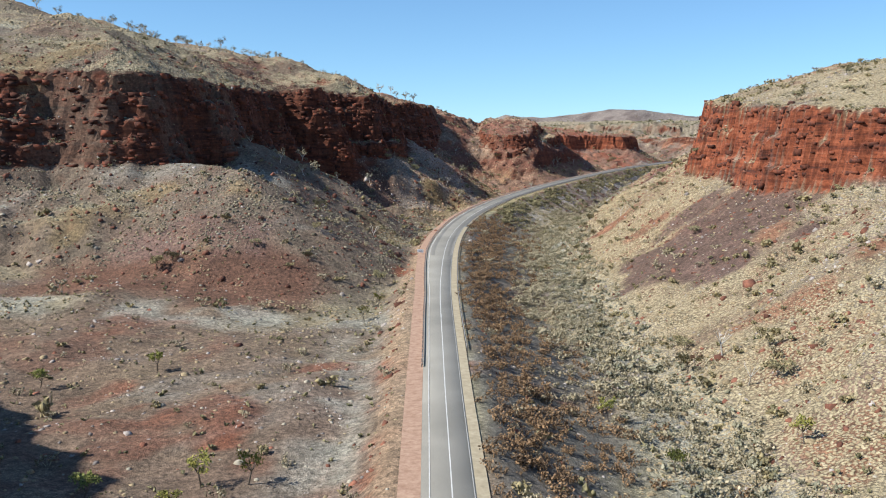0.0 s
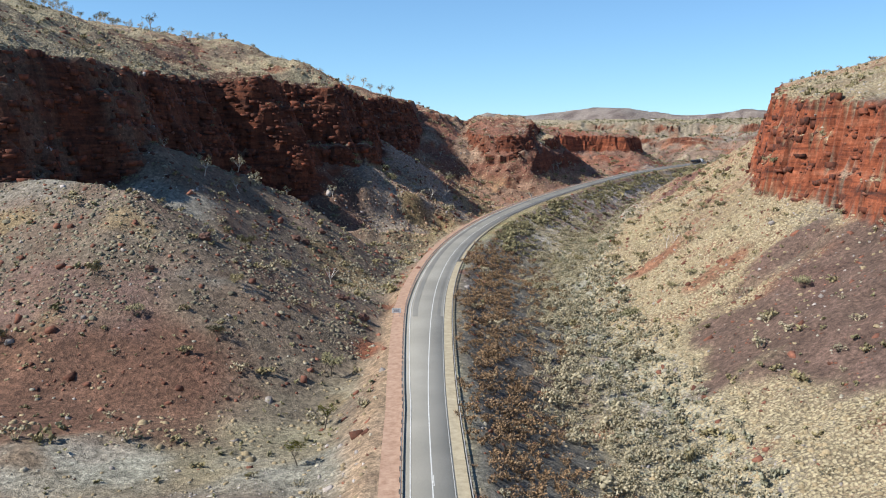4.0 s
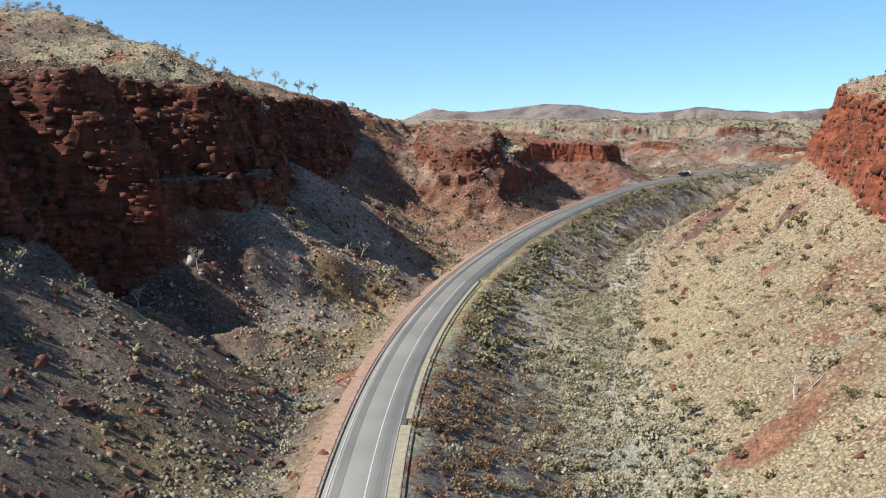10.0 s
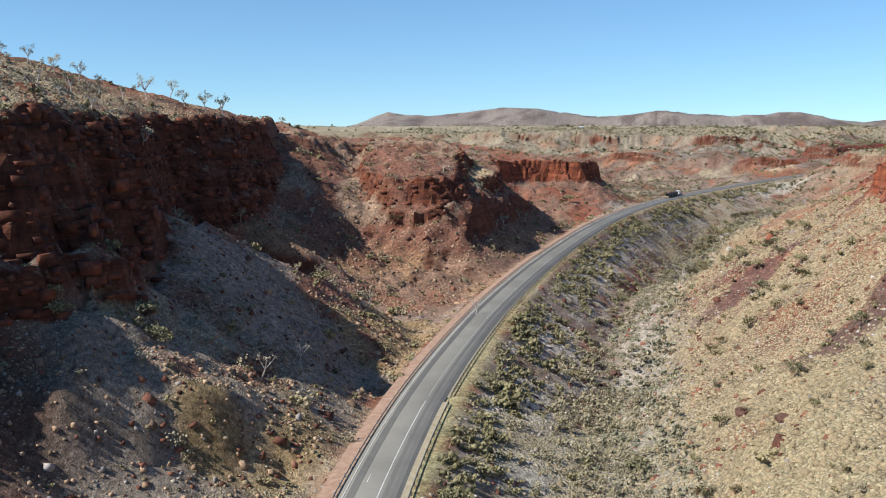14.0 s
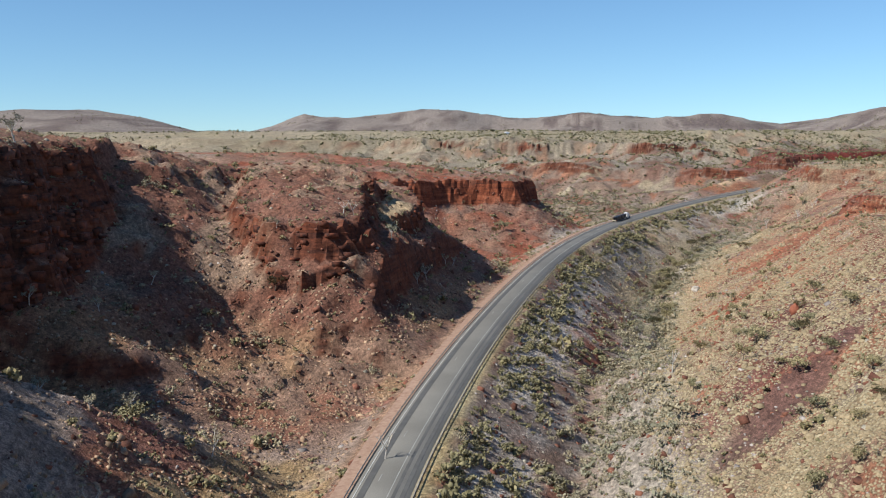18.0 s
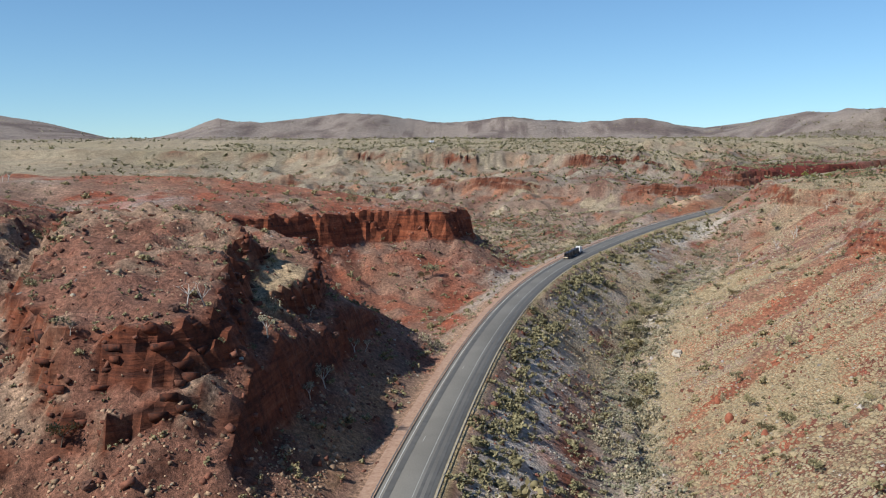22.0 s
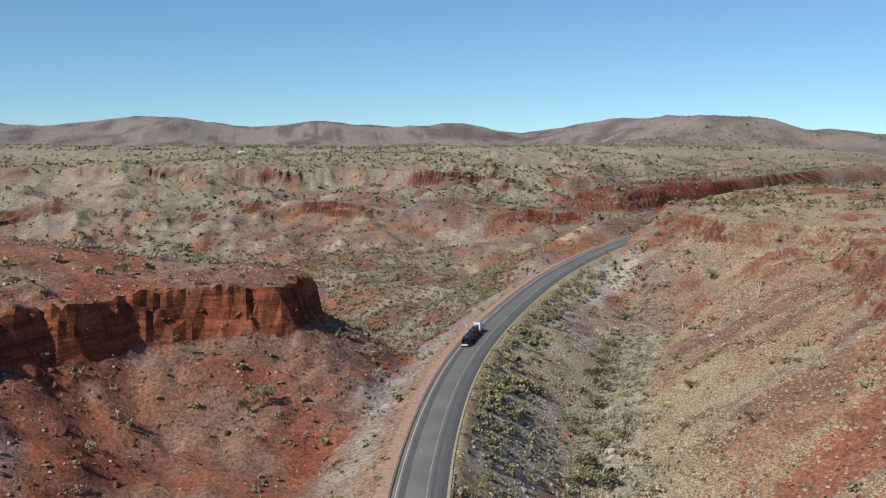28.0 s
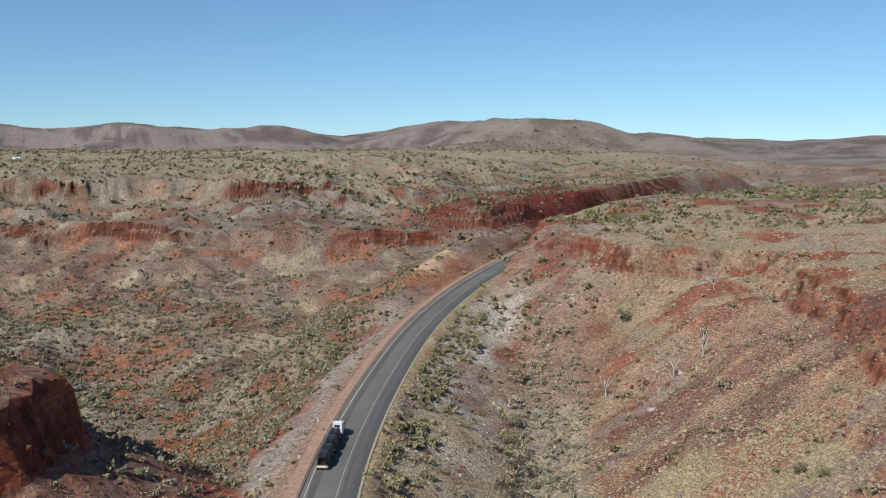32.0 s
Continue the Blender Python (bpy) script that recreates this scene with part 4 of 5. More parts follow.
OFFROAD = smooth(7.5, 9, np.abs(GN))
DOMES = [dome(k) for k in range(5)]
STONES = [stone(k) for k in range(8)]
low = (1 - ROCK) * OFFROAD
spin_here = low * (1 - 0.75 * BUTTE) * np.clip(np.where(GRASS_AT > 0.3, GRASS_ADD, SPIN + 0.10), 0, 1) * (1 - 0.6 * ((GN < 0) & (GZ < 72))) * (1 - 0.6 * hollow) * (1 - 0.8 * ash) * (1 - 0.75 * slope_scree) * (1 - 0.6 * bank)
x, y = sow(46000, -300, 130, 90, 700, spin_here)
scatter("spinifex_tussocks", DOMES, x, y, RS.gamma(5, 0.062, len(x)) + 0.14, TUSSOCK, "pale straw spinifex tussocks dotting the slopes", "grass", seed=2, smooth_faces=True)
x, y = sow(30000, -300, 200, 700, 1320, spin_here)
scatter("spinifex_tussocks", DOMES, x, y, RS.gamma(5, 0.072, len(x)) + 0.16, TUSSOCK, "pale straw spinifex tussocks on the far slopes", "grass", seed=3, smooth_faces=True)
x, y = sow(4000, -460, -300, 200, 800, low)
scatter("spinifex_tussocks", DOMES, x, y, RS.gamma(5, 0.12, len(x)) + 0.2, TUSSOCK, "pale straw spinifex tussocks on the ridge top", "grass", seed=21, smooth_faces=True)
x, y = sow(24000, -300, 130, 90, 1250, low * np.clip(0.35 - 0.2 * (GN < 0) + bank + 0.6 * creek + 0.5 * np.clip(pale, 0, 1), 0, 1) * (1 - 0.7 * ash))
scatter("dry_grass_tufts", DOMES, x, y, RS.gamma(5, 0.058, len(x)) + 0.12, TUSSOCK_GREY, "grey dry grass tufts among the stones", "grass", seed=4, smooth_faces=True)
x, y = sow(64000, -300, 130, 100, 1150, OFFROAD * np.clip(0.05 * (GN < 0) + 0.75 * slope_scree * (1 - 0.6 * (GN > 0)) + 0.25 * GC + 0.5 * smooth(0.4, 0.7, STEEP) + 0.4 * BUTTE, 0, 1) * (1 - 0.85 * SPIN * (STEEP < 0.4)))
scatter("red_scree", STONES, x, y, RS.gamma(1.6, 0.13, len(x)) + 0.10, RUBBLE_RED, "dark red broken rock scree under the cliffs", "scree", seed=5, tilt=0.4, flatten=(0.4, 0.8), sink=0.3)
x, y = sow(80000, -260, 100, 100, 1150, OFFROAD * np.clip(0.06 + 0.9 * bank + 0.35 * smooth(0.1, 0.4, streak) + 0.4 * creek, 0, 1) * (1 - ROCK) * (1 - 0.85 * BUTTE))
scatter("grey_rubble", STONES, x, y, RS.gamma(1.6, 0.09, len(x)) + 0.08, RUBBLE_GREY, "pale grey rubble on the banks and slopes", "rubble", seed=6, tilt=0.4, flatten=(0.4, 0.8), sink=0.3)
# dense low tussocks: grey and straw on the western spurs, straw across the creek, rubble on the western talus
west_slope = low * smooth(13, 17, -GN) * smooth(0.75, 0.5, STEEP)
x, y = sow(44000, -262, -90, 200, 455, west_slope * smooth(288, 312, GY + PB * 20) * (0.3 + 0.65 * smooth(-0.25, 0.2, PB + 0.5 * PA)))
scatter("grey_tussocks", DOMES, x, y, RS.gamma(3, 0.085, len(x)) + 0.14, TUSSOCK_OLIVE, "grey-green tussocks crowding the stony spurs", "grass", seed=41, smooth_faces=True)
x, y = sow(9000, -262, -90, 200, 700, west_slope * smooth(0.0, 0.25, PA - 0.3 * PB))
scatter("straw_tussocks", DOMES, x, y, RS.gamma(4, 0.085, len(x)) + 0.14, TUSSOCK, "yellow straw tussocks in patches on the spurs", "grass", seed=42, smooth_faces=True)
east_slope = low * smooth(48, 56, GN) * (1 - smooth(118, 126, GN))
x, y = sow(52000, -130, 60, 195, 580, east_slope * (0.22 + 0.78 * smooth(290, 390, GY)) * np.where(GRASS_AT > 0.3, GRASS_ADD, 0.55 + 0.3 * smooth(-0.2, 0.2, PA)))
scatter("spinifex_tussocks", DOMES, x, y, RS.gamma(5, 0.075, len(x)) + 0.16, TUSSOCK, "pale straw spinifex crowding the slope across the creek", "grass", seed=43, smooth_faces=True)
x, y = sow(40000, -110, 30, 600, 1010, east_slope * np.where(GRASS_AT > 0.3, GRASS_ADD, 0.45 + 0.3 * smooth(-0.2, 0.2, PA)))
scatter("spinifex_tussocks", DOMES, x, y, RS.gamma(5, 0.078, len(x)) + 0.16, TUSSOCK, "pale straw spinifex on the slope above the creek bend", "grass", seed=44, smooth_faces=True)
x, y = sow(46000, -250, -80, 440, 800, OFFROAD * smooth(13, 16, -GN) * (0.25 + 0.65 * smooth(-0.2, 0.2, PB)) * (1 - ROCK) * (1 - 0.8 * smooth(40, 50, GZ)))
scatter("brown_rubble", STONES, x, y, RS.gamma(2.0, 0.075, len(x)) + 0.10, RUBBLE_BROWN, "brown broken rubble on the slope below the bluff", "rubble", seed=45, tilt=0.4, flatten=(0.5, 0.9), sink=0.25)
# ledges: blocks that jut from the cliffs, squared to the face
x, y = sow(300000, -330, 230, 230, 1300, ROCK * smooth(0.8, 1.4, STEEP) * (0.35 + 0.5 * (GN < 0)) * (GY < 900) * smooth(0.2, 0.5, GC) * (1 - 0.75 * (1 - smooth(50, 70, np.hypot(GX - 42, (GY - 780) / 1.2)))))
turn = np.arctan2(look_up(x, y, dzv), look_up(x, y, dzu)) + TURN + RS.normal(0, 0.12, len(x))
SLABS = [(v * np.array((0.5, 1.4, 0.85)), t) for v, t in STONES]
scatter("cliff_blocks", SLABS, x, y, np.minimum(RS.gamma(1.5, 0.45, len(x)) + 0.3, 1.5), CLIFF_ROCK, "layered red rock blocks jutting from the cliffs", "rock", seed=7, tilt=0.04, flatten=(0.3, 1.1), face=turn, sink=0.1)

BUSH = [bush(k, 38, 0.19, 0.75, 4, 3) for k in range(6)]
BUSH_DOT = [bush(80 + k, 6, 0.45, 0.8, 2, 0, 0.3) for k in range(5)]
BUSH_THIN = [bush(20 + k, 54, 0.14, 0.95, 6, 6, 0.15) for k in range(4)]
THICKET = [bush(100 + k, 84, 0.085, 0.75, 7, 6, 0.15) for k in range(4)]
BUSH_FAR = [bush(40 + k, 18, 0.27, 0.8, 4, 0, 0.2) for k in range(4)]
flatish = (1 - ROCK) * smooth(8.5, 11, np.abs(GN))
valley_e = (1 - smooth(70, 150, np.hypot(GX - 275, (GY - 1150) * 0.7))) * (GN < -20)
x, y = sow(15000, -200, 110, 110, 1150, flatish * np.clip(creek * 0.85 + 0.03, 0, 1))
scatter("creek_scrub", BUSH_THIN, x, y, RS.gamma(4, 0.36, len(x)) + 0.4, GREY_LEAF, "grey-green dry scrub along the creek bed", "scrub", seed=8)
thicket = smooth(24, 30, GN + PB * 8) * (1 - smooth(46, 56, GN + PB * 10)) * (1 - smooth(700, 800, GY_ROAD)) * smooth(150, 200, GY_ROAD)
x, y = sow(34000, -190, 60, 150, 760, flatish * thicket * (0.25 + 0.5 * smooth(-0.2, 0.15, PB)))
scatter("creek_scrub", THICKET, x, y, RS.gamma(4, 0.34, len(x)) + 0.5, GREY_LEAF, "dense pale grey thicket of dry scrub in the creek", "scrub", seed=51)
x, y = sow(38000, -200, 60, 110, 1100, flatish * creek * 0.9)
scatter("creek_scrub", BUSH_FAR, x, y, RS.gamma(4, 0.22, len(x)) + 0.3, GREY_LEAF, "dry tan twigs and grass along the creek bed", "scrub", seed=34)
verge = smooth(8, 10, GN) * (1 - 0.85 * smooth(16, 25, GN + PB * 8)) * (1 - smooth(36, 46, GN)) * smooth(440, 520, GY_ROAD) * (1 - smooth(1090, 1130, GY_ROAD))
x, y = sow(46000, -190, 60, 380, 1150, np.clip(flatish * verge * (0.85 * smooth(-0.35, 0.1, PB) + 0.12), 0, 1))
scatter("verge_shrubs", BUSH, x, y, RS.gamma(4, 0.33, len(x)) + 0.5, OLIVE, "olive green shrubs on the bank below the road", "shrub", seed=9)
x, y = sow(21000, -180, 30, 90, 520, np.clip(ash * (0.35 + 0.65 * smooth(8, 12, GN) * (1 - smooth(18, 24, GN))), 0, 1))
scatter("burnt_shrubs", BUSH_THIN, x, y, RS.uniform(0.7, 2.1, len(x)), SCORCHED, "scorched brown shrubs beside the road", "shrub", seed=10)
x, y = sow(11000, -330, 130, 100, 1400, flatish * (0.12 + 0.12 * (GY > 700) + 0.2 * (GN > 46) * (GY < 640) + 0.45 * (GN > 44) * (GY < 290)))
scatter("scattered_shrubs", BUSH, x, y, RS.gamma(2.5, 0.42, len(x)) + 0.5, OLIVE, "olive shrubs scattered over the slopes", "shrub", seed=11)
x, y = sow(11000, -330, 130, 100, 1400, flatish * 0.12)
scatter("scattered_shrubs", BUSH_THIN, x, y, RS.gamma(2.5, 0.4, len(x)) + 0.5, DRY, "dry grey shrubs scattered over the slopes", "shrub", seed=12)
x, y = sow(18000, -300, 60, 900, 1420, (1 - ROCK) * valley_e * 0.8)
scatter("valley_scrub", BUSH_FAR, x, y, RS.uniform(0.7, 2.0, len(x)), OLIVE, "green scrub filling the side valley", "scrub", seed=13)
x, y = sow(10000, -300, 60, 900, 1420, (1 - ROCK) * valley_e * 0.8)
scatter("valley_scrub", BUSH_FAR, x, y, RS.uniform(0.9, 2.3, len(x)), GREY_LEAF, "grey scrub in the side valley", "scrub", seed=14)
west_foot = smooth(12, 18, -GN) * (1 - smooth(70, 90, -GN)) * smooth(290, 330, GY) * (1 - smooth(1040, 1080, GY))
x, y = sow(16000, -320, 20, 260, 1100, flatish * west_foot * (0.05 + 0.22 * smooth(0.0, 0.3, PB)))
scatter("slope_shrubs", BUSH, x, y, RS.gamma(4, 0.26, len(x)) + 0.5, OLIVE, "rounded olive shrubs on the rubble slopes under the cliffs", "shrub", seed=33)
x, y = sow(40000, -330, 130, 250, 1080, GC * (1 - smooth(1.1, 1.8, STEEP)) * (0.35 + 0.4 * (GN < 0)))
scatter("ledge_shrubs", BUSH_THIN, x, y, RS.uniform(0.5, 1.5, len(x)), OLIVE, "olive shrubs clinging to the cliff ledges", "shrub", seed=22)
open_far = (1 - ROCK) * (0.15 + 0.6 * smooth(-0.1, 0.25, PC))
x, y = sow(22000, -900, 900, 1150, 2700, open_far)
scatter("plain_scrub", BUSH_DOT, x, y, RS.gamma(4, 0.42, len(x)) + 0.6, OLIVE, "olive scrub dotting the plain", "scrub", seed=15)
x, y = sow(24000, -420, 420, 1150, 1750, (1 - ROCK) * smooth(-0.35, 0.25, PB + PC) * smooth(14, 30, np.abs(GN)) * (1 - 0.6 * smooth(1380, 1460, GY)))
scatter("slope_scrub", BUSH_DOT, x, y, RS.gamma(3, 0.35, len(x)) + 0.5, OLIVE, "olive scrub over the stony far slopes", "scrub", seed=31)
x, y = sow(26000, -300, 150, 100, 1300, flatish * (1 - 0.7 * ash) * (0.25 + 0.5 * smooth(-0.1, 0.3, PA)))
scatter("low_shrubs", BUSH_DOT, x, y, RS.gamma(3, 0.16, len(x)) + 0.25, LOW, "low dark olive bushes between the tussocks", "shrub", seed=32)
x, y = sow(9000, -1800, 1700, 2300, 4200, open_far * 0.8)
scatter("hill_scrub", BUSH_DOT, x, y, RS.uniform(2.2, 4.5, len(x)), GREY_LEAF, "grey scrub on the distant hills", "scrub", seed=16)


# ---- parts and things ----
def part(name, bm, material, parent, label=""):
    me = bpy.data.meshes.new(name)
    bm.to_mesh(me)
    bm.free()
    me.materials.append(material)
    ob = new(name, me)
    ob.parent = parent
    if label:
        ob["label"] = label
    return ob


def box(bm, cx, cy, cz, sx, sy, sz, bevel=0.0, taper=1.0):
    res = bmesh.ops.create_cube(bm, size=1.0)
    for v in res["verts"]:
        k = taper if v.co.z > 0 else 1.0
        v.co = (cx + v.co.x * sx * k, cy + v.co.y * sy * k, cz + v.co.z * sz)
    if bevel:
        edges = {e for v in res["verts"] for e in v.link_edges}
        bmesh.ops.bevel(bm, geom=list(edges), offset=bevel, segments=2, affect="EDGES", profile=0.5)
    return bm


def boxes(*specs, bevel=0.0):
    bm = bmesh.new()
    for q in specs:
        box(bm, *q, bevel=bevel)
    return bm


def tube(bm, a, b, r0, r1, sides=6):
    a, b = Vector(a), Vector(b)
    rot = (b - a).to_track_quat("Z", "Y").to_matrix()
    rings = []
    for p, r in ((a, r0), (b, r1)):
        rings.append([bm.verts.new(p + rot @ Vector((math.cos(2 * math.pi * k / sides) * r, math.sin(2 * math.pi * k / sides) * r, 0))) for k in range(sides)])
    for k in range(sides):
        bm.faces.new((rings[0][k], rings[0][(k + 1) % sides], rings[1][(k + 1) % sides], rings[1][k]))
    bm.faces.new(rings[1])
    return bm


def make_tree(seed, height, spread, leaves, leaf, bark, foliage, label, category="tree", lean=0.15, leaf_size=0.24):
    """A forked tapered trunk with limbs and twigs, and leaf sprays at the ends; stands at the origin."""
    rnd = random.Random(seed)
    root = new("tree" if category == "tree" else "shrub")
    tagged(root, label, category)
    bm = bmesh.new()
    tips = []
    fork = Vector((rnd.uniform(-lean, lean) * height, rnd.uniform(-lean, lean) * height, height * rnd.uniform(0.3, 0.42)))
    tube(bm, (0, 0, -0.5), fork, height * 0.032, height * 0.024)
    count = rnd.randint(4, 6)
    for k in range(count):
        a = 2 * math.pi * (k + rnd.uniform(-0.3, 0.3)) / count
        end = fork + Vector((math.cos(a) * spread * rnd.uniform(0.45, 0.8), math.sin(a) * spread * rnd.uniform(0.45, 0.8), height * rnd.uniform(0.2, 0.5)))
        tube(bm, fork, end, height * 0.018, height * 0.008, 5)
        for _ in range(2):
            tip = end + Vector((rnd.uniform(-0.35, 0.35) * spread, rnd.uniform(-0.35, 0.35) * spread, height * rnd.uniform(0.0, 0.16)))
            tube(bm, end, tip, height * 0.008, height * 0.003, 4)
            tips.append(tip)
        tips.append(end)
    part("trunk", bm, bark, root)
    if leaves:
        bm = bmesh.new()
        for k in range(leaves):
            c = tips[k % len(tips)]
            d = Vector((rnd.gauss(0, 1), rnd.gauss(0, 1), rnd.gauss(0, 0.7))).normalized()
            p = c + d * leaf * rnd.uniform(0.2, 1.0)
            u = Vector((rnd.gauss(0, 1), rnd.gauss(0, 1), rnd.gauss(0, 1))).normalized()
            w = u.orthogonal().normalized()
            s1, s2 = leaf_size * rnd.uniform(0.6, 1.3), leaf_size * rnd.uniform(0.3, 0.7)
            bm.faces.new([bm.verts.new(p + q) for q in (-u * s1, -w * s2, u * s1, w * s2)])
        part("crown", bm, foliage, root)
    return root


GUMS = [make_tree(50 + k, 6.0 + k * 0.5, 2.6, 300, 0.95, BARK, GREY_LEAF, "pale-barked gum tree with a thin grey-green crown") for k in range(4)]
GREENS = [make_tree(70 + k, 4.2 + 0.4 * k, 1.7, 340, 0.8, DARK_BARK, GREEN, "small tree with a yellow-green crown on open ground") for k in range(3)]
SHRUBS = [make_tree(80 + k, 2.6 + 0.5 * k, 2.0, 360, 0.85, DARK_BARK, OLIVE, "rounded olive green shrub among the rocks", "shrub") for k in range(3)]
DEADS = [make_tree(90 + k, 4.6 + k, 2.6, 24, 0.6, BARK, DRY, "bare white-limbed tree with hardly any leaves", lean=0.3) for k in range(3)]
used = set()


def plant(kinds, x, y, scale=1.0, group="", k=None):
    rnd = random.Random(int(x * 31 + y * 17))
    ob = kinds[rnd.randrange(len(kinds)) if k is None else k]
    m = pose(x, y, ground_z(x, y) - 0.05, 0, 0, rnd.uniform(0, 360)) @ Matrix.Scale(scale * rnd.uniform(0.9, 1.12), 4)
    if ob.name in used:
        made = copy_thing(ob, m)
        made.scale = m.to_scale()
    else:
        used.add(ob.name)
        ob.matrix_basis = m
        made = ob
    if group:
        made["group"] = group
    return made


rnd = random.Random(8)
for k in range(58):
    x = -300 + 285 * (k + rnd.random()) / 58
    plant(GUMS, x, 648 + rnd.uniform(-26, 22), rnd.uniform(0.75, 1.25), "gum trees along the ridge")
for k in range(34):
    x = -300 + 270 * (k + rnd.random()) / 34
    plant(GUMS, x, 560 + (x + 300) * 0.28 + rnd.uniform(-25, 20), rnd.uniform(0.7, 1.2), "gum trees along the ridge")
for x, y in ((-88, 680), (-80, 680), (-73, 684), (-66, 686), (-59, 684), (-53, 692), (-47, 705), (-41, 714), (-35, 712), (-28, 718), (-22, 722)):
    plant(GUMS, x, y, rnd.uniform(0.75, 1.15), "gum trees along the ridge")
for k in range(16):
    plant(GUMS, rnd.uniform(-80, 20), rnd.uniform(850, 1060), rnd.uniform(0.6, 0.9), "gum trees on the plateau")
for k in range(22):
    x = rnd.uniform(128, 300)
    plant(SHRUBS, x, rnd.uniform(300, 620) if x > 200 else rnd.uniform(330, 470), rnd.uniform(0.7, 1.2), "shrubs on the east cliff top")
for k in range(26):
    plant(GREENS, rnd.uniform(480, 760), rnd.uniform(1040, 1170), rnd.uniform(0.7, 1.1), "small trees on the plateau")
for x, y, q in ((-72, 404, 1.0), (-66, 426, 1.0), (-62, 437, 1.1), (-58, 447, 0.8), (-51, 441, 0.7), (-70, 432, 0.9), (-78, 420, 0.9), (-86, 408, 0.8), (14, 640, 0.9), (7, 636, 0.7),
                (45.5, 748, 0.6), (99, 800, 0.6), (112, 806, 0.8), (116, 812, 0.7), (-5, 655, 0.8), (-14, 690, 0.8), (0, 700, 0.7), (10, 725, 0.8), (-24, 668, 0.8)):
    plant(GUMS, x, y, q * 0.8, "gum trees below the cliffs")
for x, y in ((-19.7, 268), (-37, 133), (-30, 133), (-27, 117), (-52, 125), (-38, 121), (-83, 182), (-62, 192), (-22, 250), (33, 176), (40, 150), (62, 151)):
    plant(GREENS, x, y, 1.0, "small green trees")
for x, y in ((64, 204), (8, 565), (71, 758), (384, 984), (390, 978), (81, 413), (12, 604), (62, 640), (430, 1000), (372, 1000), (150, 690), (63, 183), (82, 412), (9.2, 559.5), (67, 757), (394.5, 981), (-27.7, 365), (2, 546)):
    plant(DEADS, x, y, 1.0, "bare white trees")
for x, y, q in ((-21, 294, 1.3), (-17, 538, 1.2), (-32, 530, 1.2), (-55, 446, 1.4), (44, 736, 1.4), (202, 748, 1.3), (152, 658, 1.3), (239, 812, 1.0), (333, 1092, 1.8), (328, 1087, 1.6),
                (316, 1084, 1.8), (419, 1031, 1.5), (154, 1008, 1.2), (174, 955, 1.3), (90, 323, 1.0), (-61, 294, 1.0), (-86, 286, 1.2), (-44, 292, 0.9), (68, 180, 1.4), (56, 205, 1.5),
                (72, 196, 1.2), (60, 222, 1.3), (84, 516, 1.3), (80, 541, 1.3), (64, 488, 1.3), (14, 637, 1.7), (236, 866, 1.9), (241, 884, 2.0), (228, 850, 1.8), (252, 900, 1.8), (58, 365, 1.5), (98.4, 542, 1.2), (79.5, 486, 1.3), (207.6, 748, 1.4), (163, 670, 1.4), (260, 814, 1.2),
                (179, 956, 1.5), (-33, 531, 1.0), (-18.7, 542, 1.1), (-15, 537, 0.9), (-46, 333.5, 1.3), (-43, 310, 0.9), (-90, 283, 1.3), (-73, 305, 0.9), (278, 948, 1.6), (306, 975, 1.8), (318, 985, 1.7), (296, 962, 1.6),
                (266, 930, 1.7), (214, 836, 1.5), (222, 848, 1.6), (330, 1000, 1.4), (342, 1010, 1.4), (263, 915, 1.9), (259, 922, 2.0), (266, 928, 1.9), (281, 931, 1.7), (275, 934, 1.8), (250, 905, 1.8), (244, 893, 1.7)):
    plant(SHRUBS, x, y, q, "large shrubs")
for k in range(54):
    q = at_y(rnd.uniform(330, 1000))
    gx, gy, _, _ = (v[0] for v in offset_line(rnd.uniform(52, 105), q, q + 1, 0.0, 2.0))
    plant(SHRUBS, gx, gy, rnd.uniform(0.55, 1.15), "shrubs on the slope across the creek")
for x, y in ((99, 778), (84, 764), (94, 770), (28, 640), (-48, 470), (-58, 455), (-40, 500), (-62, 410)):
    plant(GUMS, x, y, 0.8, "gum trees below the cliffs")


# ---- guard rails ----
STEEL = speckled("weathered_galvanised_steel", (0.16, 0.155, 0.15), (0.34, 0.33, 0.32), 0.6, 0.55, 0.0, 0.0)
TIMBER = speckled("grey_post", (0.10, 0.09, 0.08), (0.22, 0.20, 0.18), 2.0, 0.85, 0.0, 0.0)


def guard_rail(line, side, y0, y1, label):
    """A rail along a line beside the road; side: -1 with its back to the left, 1 to the right."""
    s0, s1 = at_y(y0), at_y(y1)
    root = new("guard_rail")
    tagged(root, label, "guard rail")
    prof = [(0.0, 0.42), (0.09, 0.47), (0.0, 0.55), (0.09, 0.66), (0.0, 0.74), (-0.03, 0.74), (-0.03, 0.42)]
    X, Y, Z = zip(*[offset_line(line(-a * side), s0, s1, h - 0.1, 4.0)[:3] for a, h in prof + prof[:1]])
    me = grid_mesh("rail", np.stack(X, 1), np.stack(Y, 1), np.stack(Z, 1))
    me.materials.append(STEEL)
    rail = new("rail", me)
    rail.parent = root
    bm = boxes((0, 0, 0.2, 0.16, 0.18, 1.0), bevel=0.02)
    post = bpy.data.meshes.new("post")
    bm.to_mesh(post)
    bm.free()
    post.materials.append(TIMBER)
    X, Y, Z, H = offset_line(line(0.12 * side), s0, s1, 0.0, 4.0)
    for x, y, z, h in zip(X, Y, Z, H):
        ob = new("post", post)
        ob.parent = root
        ob.matrix_basis = pose(x, y, z - 0.05, 0, 0, math.degrees(math.atan2(h[1], h[0])))
    return root


